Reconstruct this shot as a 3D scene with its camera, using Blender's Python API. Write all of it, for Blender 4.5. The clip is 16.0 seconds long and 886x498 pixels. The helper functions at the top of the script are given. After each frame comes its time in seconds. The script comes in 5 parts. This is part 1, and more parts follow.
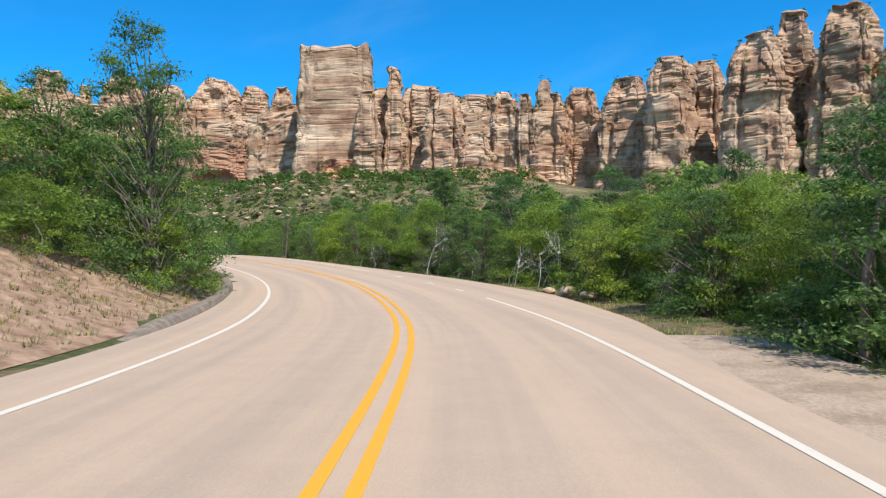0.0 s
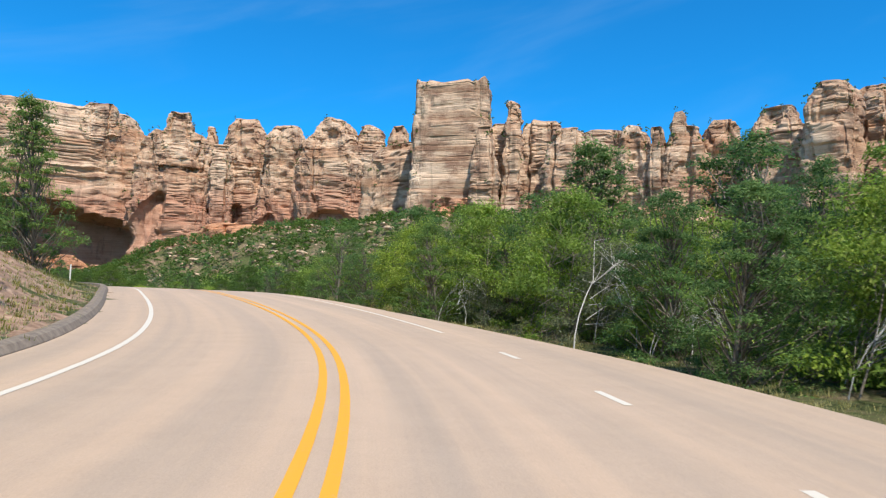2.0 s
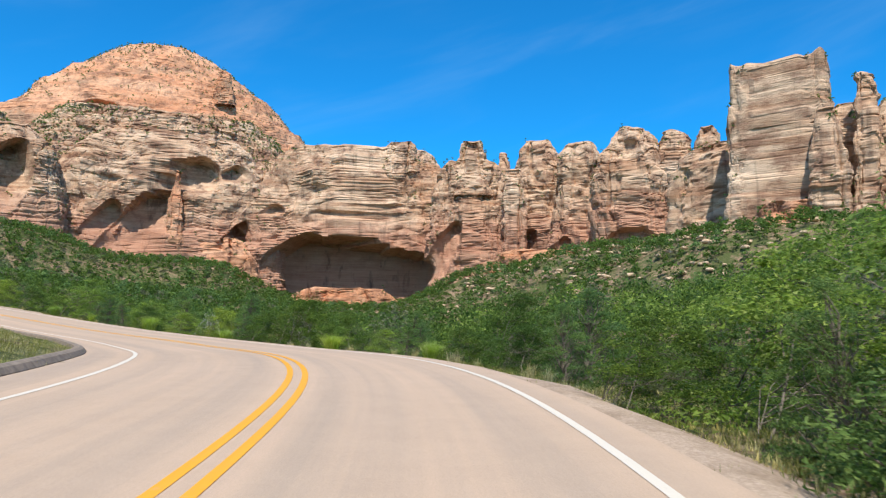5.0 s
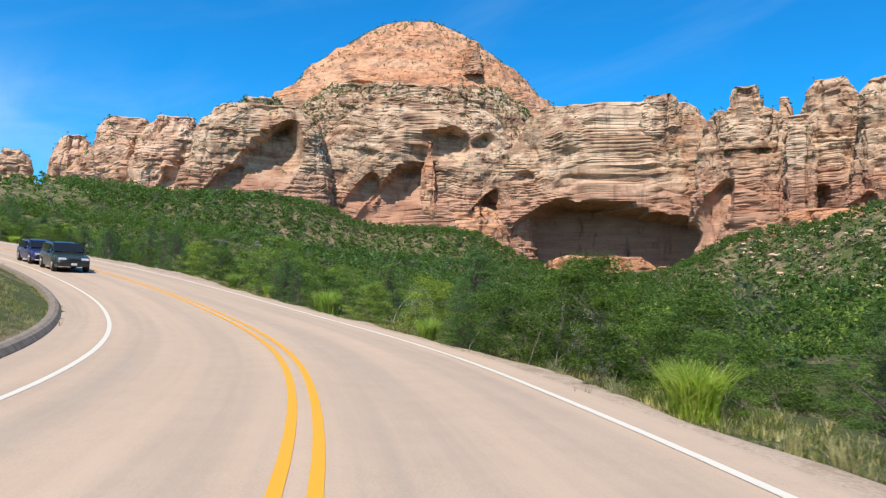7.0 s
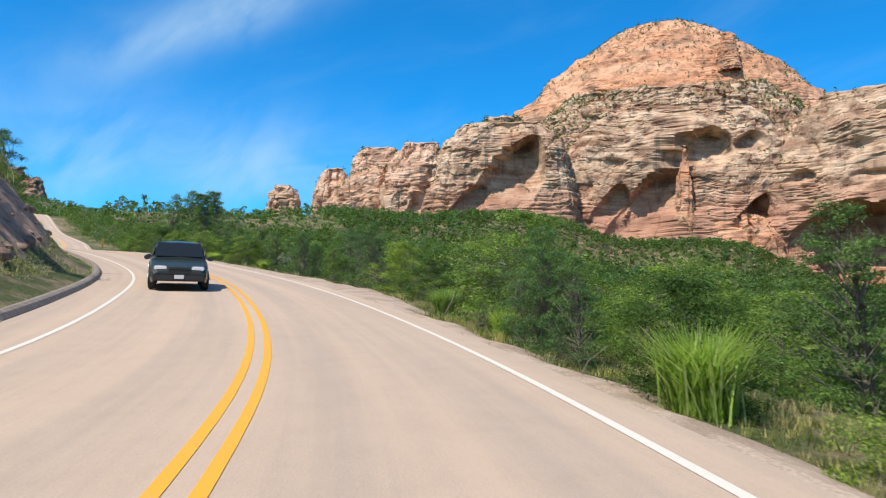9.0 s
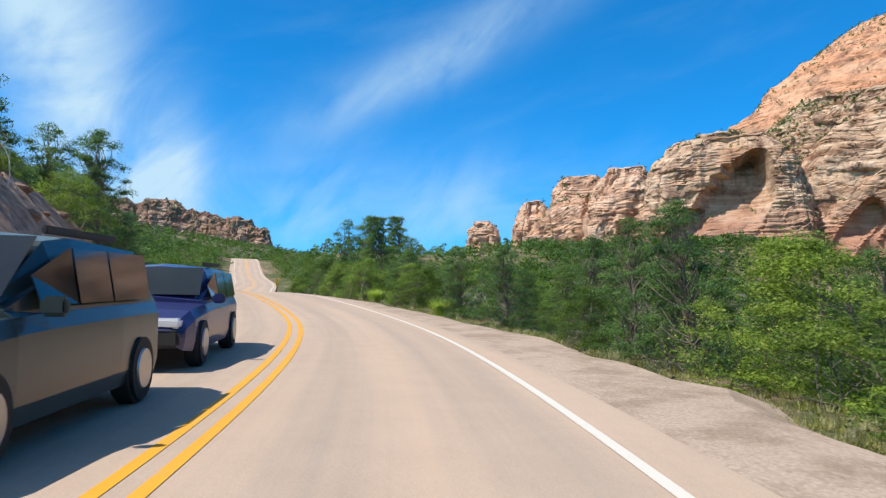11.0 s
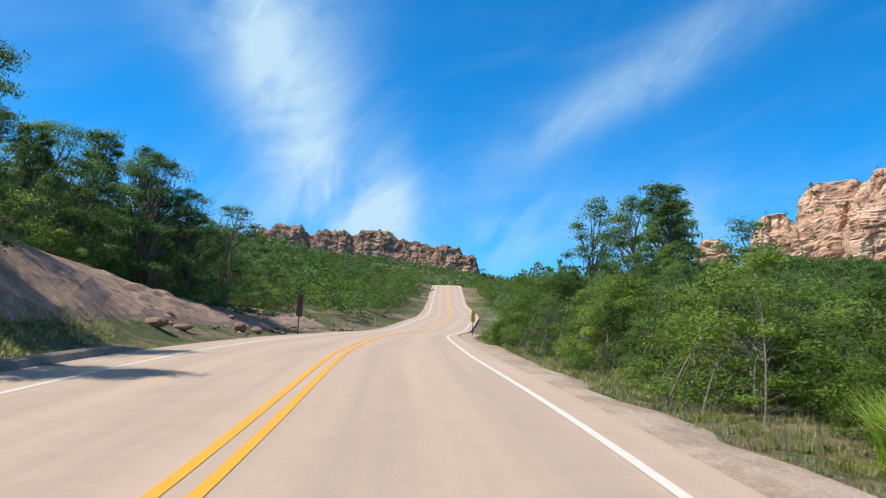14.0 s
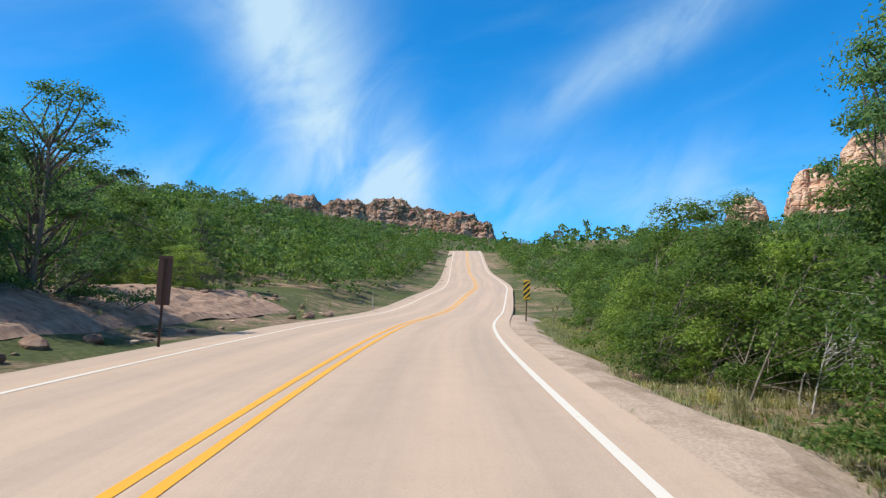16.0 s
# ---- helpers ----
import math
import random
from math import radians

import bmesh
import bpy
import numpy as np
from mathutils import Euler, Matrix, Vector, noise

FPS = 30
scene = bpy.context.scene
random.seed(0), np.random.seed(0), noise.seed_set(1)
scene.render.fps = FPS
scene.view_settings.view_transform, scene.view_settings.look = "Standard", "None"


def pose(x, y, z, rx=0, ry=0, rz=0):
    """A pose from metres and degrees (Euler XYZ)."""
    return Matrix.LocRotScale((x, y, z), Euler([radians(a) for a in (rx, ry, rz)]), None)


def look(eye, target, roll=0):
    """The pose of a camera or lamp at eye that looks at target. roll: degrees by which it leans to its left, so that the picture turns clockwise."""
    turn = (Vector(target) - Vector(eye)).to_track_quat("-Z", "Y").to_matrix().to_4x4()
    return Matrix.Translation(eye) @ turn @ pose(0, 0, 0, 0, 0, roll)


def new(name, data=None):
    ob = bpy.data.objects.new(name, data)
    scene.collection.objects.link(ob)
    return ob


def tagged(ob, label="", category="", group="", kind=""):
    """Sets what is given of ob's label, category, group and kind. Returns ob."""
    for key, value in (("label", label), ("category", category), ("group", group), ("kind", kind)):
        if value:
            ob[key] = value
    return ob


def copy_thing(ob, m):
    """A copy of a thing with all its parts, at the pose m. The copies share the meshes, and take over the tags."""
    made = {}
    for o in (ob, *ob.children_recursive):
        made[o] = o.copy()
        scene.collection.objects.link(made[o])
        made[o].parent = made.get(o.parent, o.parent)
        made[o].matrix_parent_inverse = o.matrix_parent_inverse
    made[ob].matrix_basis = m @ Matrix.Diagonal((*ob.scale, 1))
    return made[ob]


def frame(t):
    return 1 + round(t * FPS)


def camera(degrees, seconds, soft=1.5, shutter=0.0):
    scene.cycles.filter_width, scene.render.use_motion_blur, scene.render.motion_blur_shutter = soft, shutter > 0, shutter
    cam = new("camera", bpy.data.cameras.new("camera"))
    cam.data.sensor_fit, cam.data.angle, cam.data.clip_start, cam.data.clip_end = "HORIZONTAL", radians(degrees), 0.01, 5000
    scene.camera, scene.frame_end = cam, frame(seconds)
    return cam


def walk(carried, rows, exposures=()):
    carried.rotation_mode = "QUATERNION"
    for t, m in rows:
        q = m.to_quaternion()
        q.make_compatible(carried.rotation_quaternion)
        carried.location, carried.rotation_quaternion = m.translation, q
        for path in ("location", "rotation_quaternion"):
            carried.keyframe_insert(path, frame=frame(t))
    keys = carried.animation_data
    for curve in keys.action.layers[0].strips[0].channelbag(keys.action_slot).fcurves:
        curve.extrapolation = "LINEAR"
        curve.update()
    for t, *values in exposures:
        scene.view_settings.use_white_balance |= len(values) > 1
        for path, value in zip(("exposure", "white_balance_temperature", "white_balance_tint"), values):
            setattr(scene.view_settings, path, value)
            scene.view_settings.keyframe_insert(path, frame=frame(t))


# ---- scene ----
cam = camera(63.3, 16.0, soft=1.2, shutter=0.08)
PATH = [
    (0.0, -0.15, -0.01, 1.24, 91.22, 0.07, 1.38),
    (0.5, -0.22, 5.49, 1.19, 92.37, -0.86, 0.63),
    (1.0, -0.38, 10.99, 1.21, 93.35, -0.75, 1.98),
    (1.5, -0.91, 16.48, 1.32, 94.20, -1.09, 6.06),
    (2.0, -1.90, 21.89, 1.48, 94.70, -1.66, 10.57),
    (2.5, -3.25, 27.23, 1.71, 94.89, -1.79, 15.15),
    (3.0, -5.02, 32.46, 1.95, 95.06, -0.58, 19.80),
    (3.5, -7.16, 37.54, 2.19, 95.52, -0.44, 23.83),
    (4.0, -9.62, 42.48, 2.46, 95.98, -0.50, 27.28),
    (4.5, -12.37, 47.27, 2.76, 96.26, -0.67, 30.56),
    (5.0, -15.41, 51.90, 3.05, 96.26, -0.81, 34.11),
    (5.5, -18.82, 56.28, 3.30, 95.87, -0.92, 38.32),
    (6.0, -22.70, 60.25, 3.49, 95.05, -1.08, 43.24),
    (6.5, -26.95, 63.82, 3.52, 94.26, -1.23, 48.42),
    (7.0, -31.47, 67.04, 3.53, 93.48, -1.33, 53.93),
    (7.5, -36.24, 69.82, 3.51, 93.24, -1.18, 59.26),
    (8.0, -41.24, 72.14, 3.50, 93.43, -1.25, 63.88),
    (8.5, -46.39, 74.05, 3.56, 93.97, -1.14, 68.39),
    (9.0, -51.62, 75.69, 3.70, 94.78, -0.75, 73.32),
    (9.5, -56.98, 76.85, 3.95, 95.60, -0.59, 78.15),
    (10.0, -62.41, 77.55, 4.29, 96.41, -0.37, 82.32),
    (10.5, -67.87, 77.86, 4.68, 97.03, -0.32, 85.99),
    (11.0, -73.34, 77.83, 5.12, 97.50, -0.36, 89.31),
    (11.5, -78.80, 77.49, 5.58, 97.89, -0.44, 92.46),
    (12.0, -84.21, 76.86, 6.08, 98.23, -0.49, 95.60),
    (12.5, -89.62, 76.06, 6.58, 98.66, -0.40, 98.97),
    (13.0, -94.92, 74.79, 7.14, 98.98, -1.26, 101.95),
    (13.5, -100.19, 73.36, 7.72, 99.21, -1.80, 104.16),
    (14.0, -105.40, 71.76, 8.30, 99.39, -1.44, 105.64),
    (14.5, -110.60, 70.04, 8.85, 98.98, -1.12, 106.42),
    (15.0, -115.78, 68.29, 9.34, 98.25, -0.51, 106.91),
    (15.5, -121.01, 66.64, 9.80, 97.42, -0.53, 107.24),
    (16.0, -126.25, 65.04, 10.17, 96.81, -0.30, 106.99),
]
walk(cam, [(t, pose(x, y, z, rx, ry, rz)) for t, x, y, z, rx, ry, rz in PATH])

# ---- sky, sun ----
SUN_AZ, SUN_EL = radians(150), radians(56)  # azimuth clockwise from +y
world = bpy.data.worlds.new("sky")
scene.world = world
world.use_nodes = True
wt = world.node_tree
sky = wt.nodes.new("ShaderNodeTexSky")
sky.sky_type = "NISHITA"
sky.sun_disc = False
sky.sun_elevation = SUN_EL
sky.sun_rotation = SUN_AZ
sky.altitude = 1800
sky.air_density = 1.0
sky.dust_density = 0.2
sky.ozone_density = 4.0


def wmath(op, *args):
    n = wt.nodes.new("ShaderNodeMath")
    n.operation = op
    for k, a in enumerate(args):
        if isinstance(a, (int, float)):
            n.inputs[k].default_value = a
        else:
            wt.links.new(a, n.inputs[k])
    return n.outputs[0]


def wmix(how, fac, a, b):
    n = wt.nodes.new("ShaderNodeMix")
    n.data_type, n.blend_type = "RGBA", how
    for sock, val in ((n.inputs[0], fac), (n.inputs[6], a), (n.inputs[7], b)):
        if isinstance(val, (int, float)):
            sock.default_value = val
        elif isinstance(val, tuple):
            sock.default_value = (*val, 1)
        else:
            wt.links.new(val, sock)
    return n.outputs[2]


# high thin cloud: drawn-out wisps to the west, faint streaks elsewhere
direction = wt.nodes.new("ShaderNodeTexCoord").outputs["Generated"]
split = wt.nodes.new("ShaderNodeSeparateXYZ")
wt.links.new(direction, split.inputs[0])
az = wmath("MULTIPLY", wmath("ARCTAN2", wmath("MULTIPLY", split.outputs[0], -1), split.outputs[1]), 57.2958)
el = wmath("MULTIPLY", wmath("ARCSINE", split.outputs[2]), 57.2958)


def streak(slant, along_az, along_el, detail=5, offset=0.0):
    cv = wt.nodes.new("ShaderNodeCombineXYZ")
    wt.links.new(wmath("ADD", wmath("DIVIDE", az, along_az), offset), cv.inputs[0])
    wt.links.new(wmath("DIVIDE", wmath("ADD", el, wmath("MULTIPLY", az, slant)), along_el), cv.inputs[1])
    n = wt.nodes.new("ShaderNodeTexNoise")
    n.inputs["Scale"].default_value, n.inputs["Detail"].default_value, n.inputs["Roughness"].default_value, n.inputs["Distortion"].default_value = 1.0, detail, 0.55, 0.5
    wt.links.new(cv.outputs[0], n.inputs["Vector"])
    return n.outputs["Fac"]


def bell(value, centre, width):
    d = wmath("DIVIDE", wmath("SUBTRACT", value, centre), width)
    return wmath("POWER", 2.718, wmath("MULTIPLY", wmath("MULTIPLY", d, d), -1))


def clamp01(v, lo, hi):
    n = wt.nodes.new("ShaderNodeMapRange")
    n.interpolation_type = "SMOOTHSTEP"
    n.inputs["From Min"].default_value, n.inputs["From Max"].default_value = lo, hi
    wt.links.new(v, n.inputs["Value"])
    return n.outputs["Result"]


fluff = streak(0.5, 9.0, 8.0, 6)
wide = streak(0.25, 22.0, 5.0, 5, 3.3)
wisp_a = wmath("MULTIPLY", bell(az, wmath("ADD", 108.5, wmath("MULTIPLY", el, 0.5)), wmath("ADD", 2.0, wmath("MULTIPLY", el, 0.16))), clamp01(el, 6, 13))
wisp_b = wmath("MULTIPLY", bell(az, 110.2, 1.9), bell(el, 12.5, 4.5))
wisp_c = wmath("MULTIPLY", bell(el, wmath("ADD", 64.5, wmath("MULTIPLY", az, -0.47)), 2.3), bell(az, 91, 11))
veil = wmath("MULTIPLY", bell(el, 10.5, 4.0), clamp01(az, 62, 88))
wisps = wmath("ADD", wmath("ADD", wmath("MULTIPLY", wisp_a, 1.0), wmath("MULTIPLY", wisp_b, 0.75)), wmath("ADD", wmath("MULTIPLY", wisp_c, 0.6), wmath("MULTIPLY", veil, 0.5)))
cloud = wmath("ADD", wmath("MULTIPLY", wisps, clamp01(fluff, 0.2, 0.72)), wmath("MULTIPLY", clamp01(wide, 0.45, 0.9), 0.1))
blue = wmix("MULTIPLY", 1.0, sky.outputs[0], (0.12, 1.22, 1.78))
# the sky pales towards the sun
toward = wt.nodes.new("ShaderNodeVectorMath")
toward.operation = "DOT_PRODUCT"
wt.links.new(direction, toward.inputs[0])
toward.inputs[1].default_value = (math.sin(SUN_AZ) * math.cos(SUN_EL), math.cos(SUN_AZ) * math.cos(SUN_EL), math.sin(SUN_EL))
glow = clamp01(toward.outputs["Value"], 0.35, 0.85)
blue = wmix("MIX", glow, blue, wmix("MULTIPLY", 1.0, sky.outputs[0], (1.9, 1.6, 1.35)))
dome_sky = wmix("MIX", wmath("MINIMUM", cloud, 0.9), blue, (4.9, 6.7, 7.9))
wt.links.new(dome_sky, wt.nodes["Background"].inputs[0])
wt.nodes["Background"].inputs[1].default_value = 0.118
sun = new("sun", bpy.data.lights.new("sun", "SUN"))
sun.data.energy, sun.data.angle, sun.data.color = 5.0, radians(0.53), (1.0, 0.94, 0.85)
sun.matrix_world = look((0, 0, 0), (-math.sin(SUN_AZ) * math.cos(SUN_EL), -math.cos(SUN_AZ) * math.cos(SUN_EL), -math.sin(SUN_EL)))
scene.view_settings.exposure = 0.06

# ---- materials ----
def material(name, rough=0.85):
    m = bpy.data.materials.new(name)
    m.use_nodes = True
    b = m.node_tree.nodes["Principled BSDF"]
    b.inputs["Roughness"].default_value = rough
    b.inputs["Specular IOR Level"].default_value = 0.25
    return m, m.node_tree, b


def node(nt, kind, **values):
    n = nt.nodes.new(kind)
    for key, value in values.items():
        if key in n.inputs:
            n.inputs[key].default_value = value
    return n


def place(nt, scale=(1, 1, 1), space="Object"):
    """Coordinates, scaled; world metres by way of Geometry's position."""
    mp = nt.nodes.new("ShaderNodeMapping")
    mp.inputs["Scale"].default_value = scale
    src = nt.nodes.new("ShaderNodeNewGeometry").outputs["Position"] if space == "World" else nt.nodes.new("ShaderNodeTexCoord").outputs[space]
    nt.links.new(src, mp.inputs["Vector"])
    return mp.outputs[0]


def noise_tex(nt, vec, scale, detail=4, rough=0.55):
    n = node(nt, "ShaderNodeTexNoise", Scale=scale, Detail=detail, Roughness=rough)
    nt.links.new(vec, n.inputs["Vector"])
    return n.outputs["Fac"]


def ramp(nt, fac, stops):
    r = nt.nodes.new("ShaderNodeValToRGB")
    el = r.color_ramp.elements
    while len(el) < len(stops):
        el.new(0.5)
    for e, (p, c) in zip(el, stops):
        e.position, e.color = p, (*c, 1) if len(c) == 3 else c
    nt.links.new(fac, r.inputs[0])
    return r.outputs[0]


def mix(nt, fac, a, b, how="MIX"):
    m = nt.nodes.new("ShaderNodeMix")
    m.data_type, m.blend_type = "RGBA", how
    for sock, val in ((m.inputs[0], fac), (m.inputs[6], a), (m.inputs[7], b)):
        if isinstance(val, (int, float)):
            sock.default_value = val
        elif isinstance(val, tuple):
            sock.default_value = (*val, 1)
        else:
            nt.links.new(val, sock)
    return m.outputs[2]


def bump(nt, bsdf, height, strength, dist=0.05):
    b = node(nt, "ShaderNodeBump", Strength=strength, Distance=dist)
    nt.links.new(height, b.inputs["Height"])
    nt.links.new(b.outputs[0], bsdf.inputs["Normal"])


def sandstone(name, tones, dark=(0.06, 0.04, 0.034), streak=0.72, red_below=None, pale_tone=(0.82, 0.66, 0.5)):
    """Cross-bedded sandstone: thin beds, broad colour bands, dark varnish streaks that run down."""
    m, nt, b = material(name, 0.9)
    mp = place(nt, (0.012, 0.012, 0.16), "World")
    beds = noise_tex(nt, mp, 1.0, 6, 0.6)
    col = ramp(nt, beds, tones)
    fine = noise_tex(nt, place(nt, (0.05, 0.05, 0.9), "World"), 1.0, 6, 0.7)
    lines = ramp(nt, fine, [(0.32, (0.42, 0.33, 0.27)), (0.42, (0.92, 0.87, 0.82)), (0.72, (1.0, 1.0, 1.0))])
    patch = noise_tex(nt, place(nt, (0.06, 0.06, 0.09), "World"), 1.0, 4, 0.6)
    col = mix(nt, ramp(nt, patch, [(0.4, (0.1, 0.1, 0.1)), (0.62, (0.85, 0.85, 0.85))]), col, mix(nt, 1.0, col, lines, "MULTIPLY"))
    blot = noise_tex(nt, place(nt, (0.035, 0.035, 0.02), "World"), 1.0, 4, 0.6)
    col = mix(nt, ramp(nt, blot, [(0.5, (0, 0, 0)), (0.75, (0.6, 0.6, 0.6))]), col, (0.5, 0.25, 0.13))
    pale = noise_tex(nt, place(nt, (0.022, 0.022, 0.05), "World"), 1.0, 5, 0.65)
    col = mix(nt, ramp(nt, pale, [(0.5, (0, 0, 0)), (0.62, (0.62, 0.62, 0.62))]), col, mix(nt, 0.5, col, pale_tone))
    col = mix(nt, ramp(nt, pale, [(0.34, (0.6, 0.6, 0.6)), (0.44, (0, 0, 0))]), col, (0.3, 0.235, 0.165))
    stain = noise_tex(nt, place(nt, (0.1, 0.1, 0.14), "World"), 1.0, 7, 0.7)
    col = mix(nt, ramp(nt, stain, [(0.47, (0, 0, 0)), (0.62, (0.78, 0.78, 0.78))]), col, (0.22, 0.115, 0.075))
    if red_below:  # a red stratum under the pale one
        sp = nt.nodes.new("ShaderNodeSeparateXYZ")
        nt.links.new(nt.nodes.new("ShaderNodeNewGeometry").outputs["Position"], sp.inputs[0])
        mr = node(nt, "ShaderNodeMapRange")
        mr.inputs["From Min"].default_value, mr.inputs["From Max"].default_value, mr.inputs["To Min"].default_value, mr.inputs["To Max"].default_value = red_below[0], red_below[1], 0.8, 0.0
        nt.links.new(sp.outputs[2], mr.inputs["Value"])
        wob = ramp(nt, blot, [(0.3, (0.85, 0.85, 0.85)), (0.7, (1, 1, 1))])
        col = mix(nt, mix(nt, 1.0, mr.outputs[0], wob, "MULTIPLY"), col, mix(nt, 0.5, (0.46, 0.21, 0.13), ramp(nt, fine, [(0.3, (0.28, 0.12, 0.08)), (0.7, (0.58, 0.35, 0.24))])))
    st = noise_tex(nt, place(nt, (0.22, 0.22, 0.012), "World"), 1.0, 5, 0.6)
    col = mix(nt, ramp(nt, st, [(0.56, (0, 0, 0)), (0.74, (streak, streak, streak))]), col, dark)
    nt.links.new(col, b.inputs["Base Color"])
    grit = noise_tex(nt, place(nt, (0.3, 0.3, 1.6), "World"), 1.0, 8, 0.7)
    bump(nt, b, grit, 0.6, 1.0)
    return m


CREAM = [(0.2, (0.305, 0.146, 0.08)), (0.36, (0.434, 0.267, 0.168)), (0.5, (0.68, 0.483, 0.335)), (0.62, (0.37, 0.21, 0.123)), (0.8, (0.72, 0.533, 0.378))]
RED = [(0.2, (0.508, 0.199, 0.099)), (0.45, (0.640, 0.321, 0.182)), (0.6, (0.697, 0.407, 0.257)), (0.8, (0.564, 0.255, 0.138))]
PALE = [(0.2, (0.321, 0.162, 0.092)), (0.36, (0.449, 0.292, 0.19)), (0.5, (0.69, 0.503, 0.356)), (0.62, (0.378, 0.218, 0.131)), (0.8, (0.729, 0.552, 0.402))]
M_STONE = sandstone("cream_sandstone", PALE)
M_WALL = sandstone("banded_cream_and_red_sandstone", CREAM, red_below=(56, 75))
M_RED = sandstone("red_sandstone", RED, streak=0.3, pale_tone=(0.74, 0.43, 0.27))
ROSE = [(0.2, (0.45, 0.2, 0.11)), (0.4, (0.62, 0.37, 0.24)), (0.55, (0.72, 0.5, 0.36)), (0.8, (0.58, 0.31, 0.19))]
M_ROSE = sandstone("rose_sandstone", ROSE, streak=0.45, pale_tone=(0.8, 0.6, 0.46))
# the far ridge's haze and shade are put into darker, greyer tones
M_FAR = sandstone("hazed_far_sandstone", [(0.2, (0.24, 0.13, 0.1)), (0.5, (0.42, 0.25, 0.18)), (0.8, (0.32, 0.19, 0.14))], streak=0.6)


def make_asphalt():
    """Sun-bleached pinkish chip seal: grey wheel tracks along each lane, faint stains, fine grit."""
    m, nt, b = material("pinkish_asphalt", 0.88)
    v = place(nt, (1, 1, 1), "World")
    uv = nt.nodes.new("ShaderNodeUVMap")
    uv.uv_map = "lane"
    sp = nt.nodes.new("ShaderNodeSeparateXYZ")
    nt.links.new(uv.outputs[0], sp.inputs[0])

    def calc(op, p, q=None):
        n = nt.nodes.new("ShaderNodeMath")
        n.operation = op
        for k, val in enumerate((p, q)):
            if isinstance(val, (int, float)):
                n.inputs[k].default_value = val
            elif val is not None:
                nt.links.new(val, n.inputs[k])
        return n.outputs[0]

    # the tracks wander a little along the road
    drift = noise_tex(nt, place(nt, (0.05, 0.05, 0.05), "World"), 1.0, 2)
    across = calc("ADD", calc("ABSOLUTE", sp.outputs[0]), calc("MULTIPLY", calc("SUBTRACT", drift, 0.5), 0.9))
    wave = calc("COSINE", calc("MULTIPLY", calc("SUBTRACT", across, 1.0), 2 * math.pi / 1.75))
    track = ramp(nt, calc("ADD", calc("MULTIPLY", wave, 0.5), 0.5), [(0.15, (0, 0, 0)), (0.9, (1, 1, 1))])
    long_streak = noise_tex(nt, place(nt, (2.4, 0.05, 1), "UV"), 1.0, 4, 0.6)
    big = noise_tex(nt, v, 0.12, 3, 0.5)
    col = ramp(nt, big, [(0.3, (0.56, 0.417, 0.305)), (0.7, (0.605, 0.453, 0.337))])
    worn = mix(nt, 0.6, track, ramp(nt, long_streak, [(0.35, (0, 0, 0)), (0.65, (1, 1, 1))]))
    col = mix(nt, worn, col, (0.455, 0.36, 0.283))
    mid = noise_tex(nt, v, 1.7, 5, 0.65)
    col = mix(nt, 0.28, col, ramp(nt, mid, [(0.3, (0.8, 0.79, 0.78)), (0.6, (1.0, 1.0, 1.0))]), "MULTIPLY")
    grit = noise_tex(nt, v, 60, 3, 0.8)
    col = mix(nt, 0.35, col, ramp(nt, grit, [(0.3, (0.5, 0.47, 0.45)), (0.7, (1.1, 1.08, 1.05))]), "MULTIPLY")
    nt.links.new(col, b.inputs["Base Color"])
    bump(nt, b, grit, 0.5, 0.012)
    return m


def make_paint(name, rgb):
    m, nt, b = material(name, 0.6)
    v = place(nt, (1, 1, 1), "World")
    wear = noise_tex(nt, v, 9, 6, 0.75)
    col = mix(nt, ramp(nt, wear, [(0.58, (0, 0, 0)), (0.75, (0.6, 0.6, 0.6))]), rgb, (0.42, 0.33, 0.26))
    nt.links.new(col, b.inputs["Base Color"])
    return m


def make_ground():
    m, nt, b = material("dry_earth_and_grass", 0.95)
    v = place(nt, (1, 1, 1), "World")
    big = noise_tex(nt, v, 0.09, 5, 0.6)
    mid = noise_tex(nt, v, 0.8, 6, 0.65)
    fine = noise_tex(nt, v, 7, 6, 0.7)
    earth = ramp(nt, fine, [(0.3, (0.17, 0.1, 0.065)), (0.5, (0.32, 0.21, 0.14)), (0.7, (0.46, 0.36, 0.27))])
    grass = ramp(nt, fine, [(0.3, (0.04, 0.055, 0.018)), (0.55, (0.095, 0.115, 0.037)), (0.75, (0.19, 0.18, 0.08))])
    f = mix(nt, 0.5, big, mid)
    col = mix(nt, ramp(nt, f, [(0.4, (0, 0, 0)), (0.52, (1, 1, 1))]), earth, grass)
    nt.links.new(col, b.inputs["Base Color"])
    bump(nt, b, fine, 0.9, 0.12)
    return m


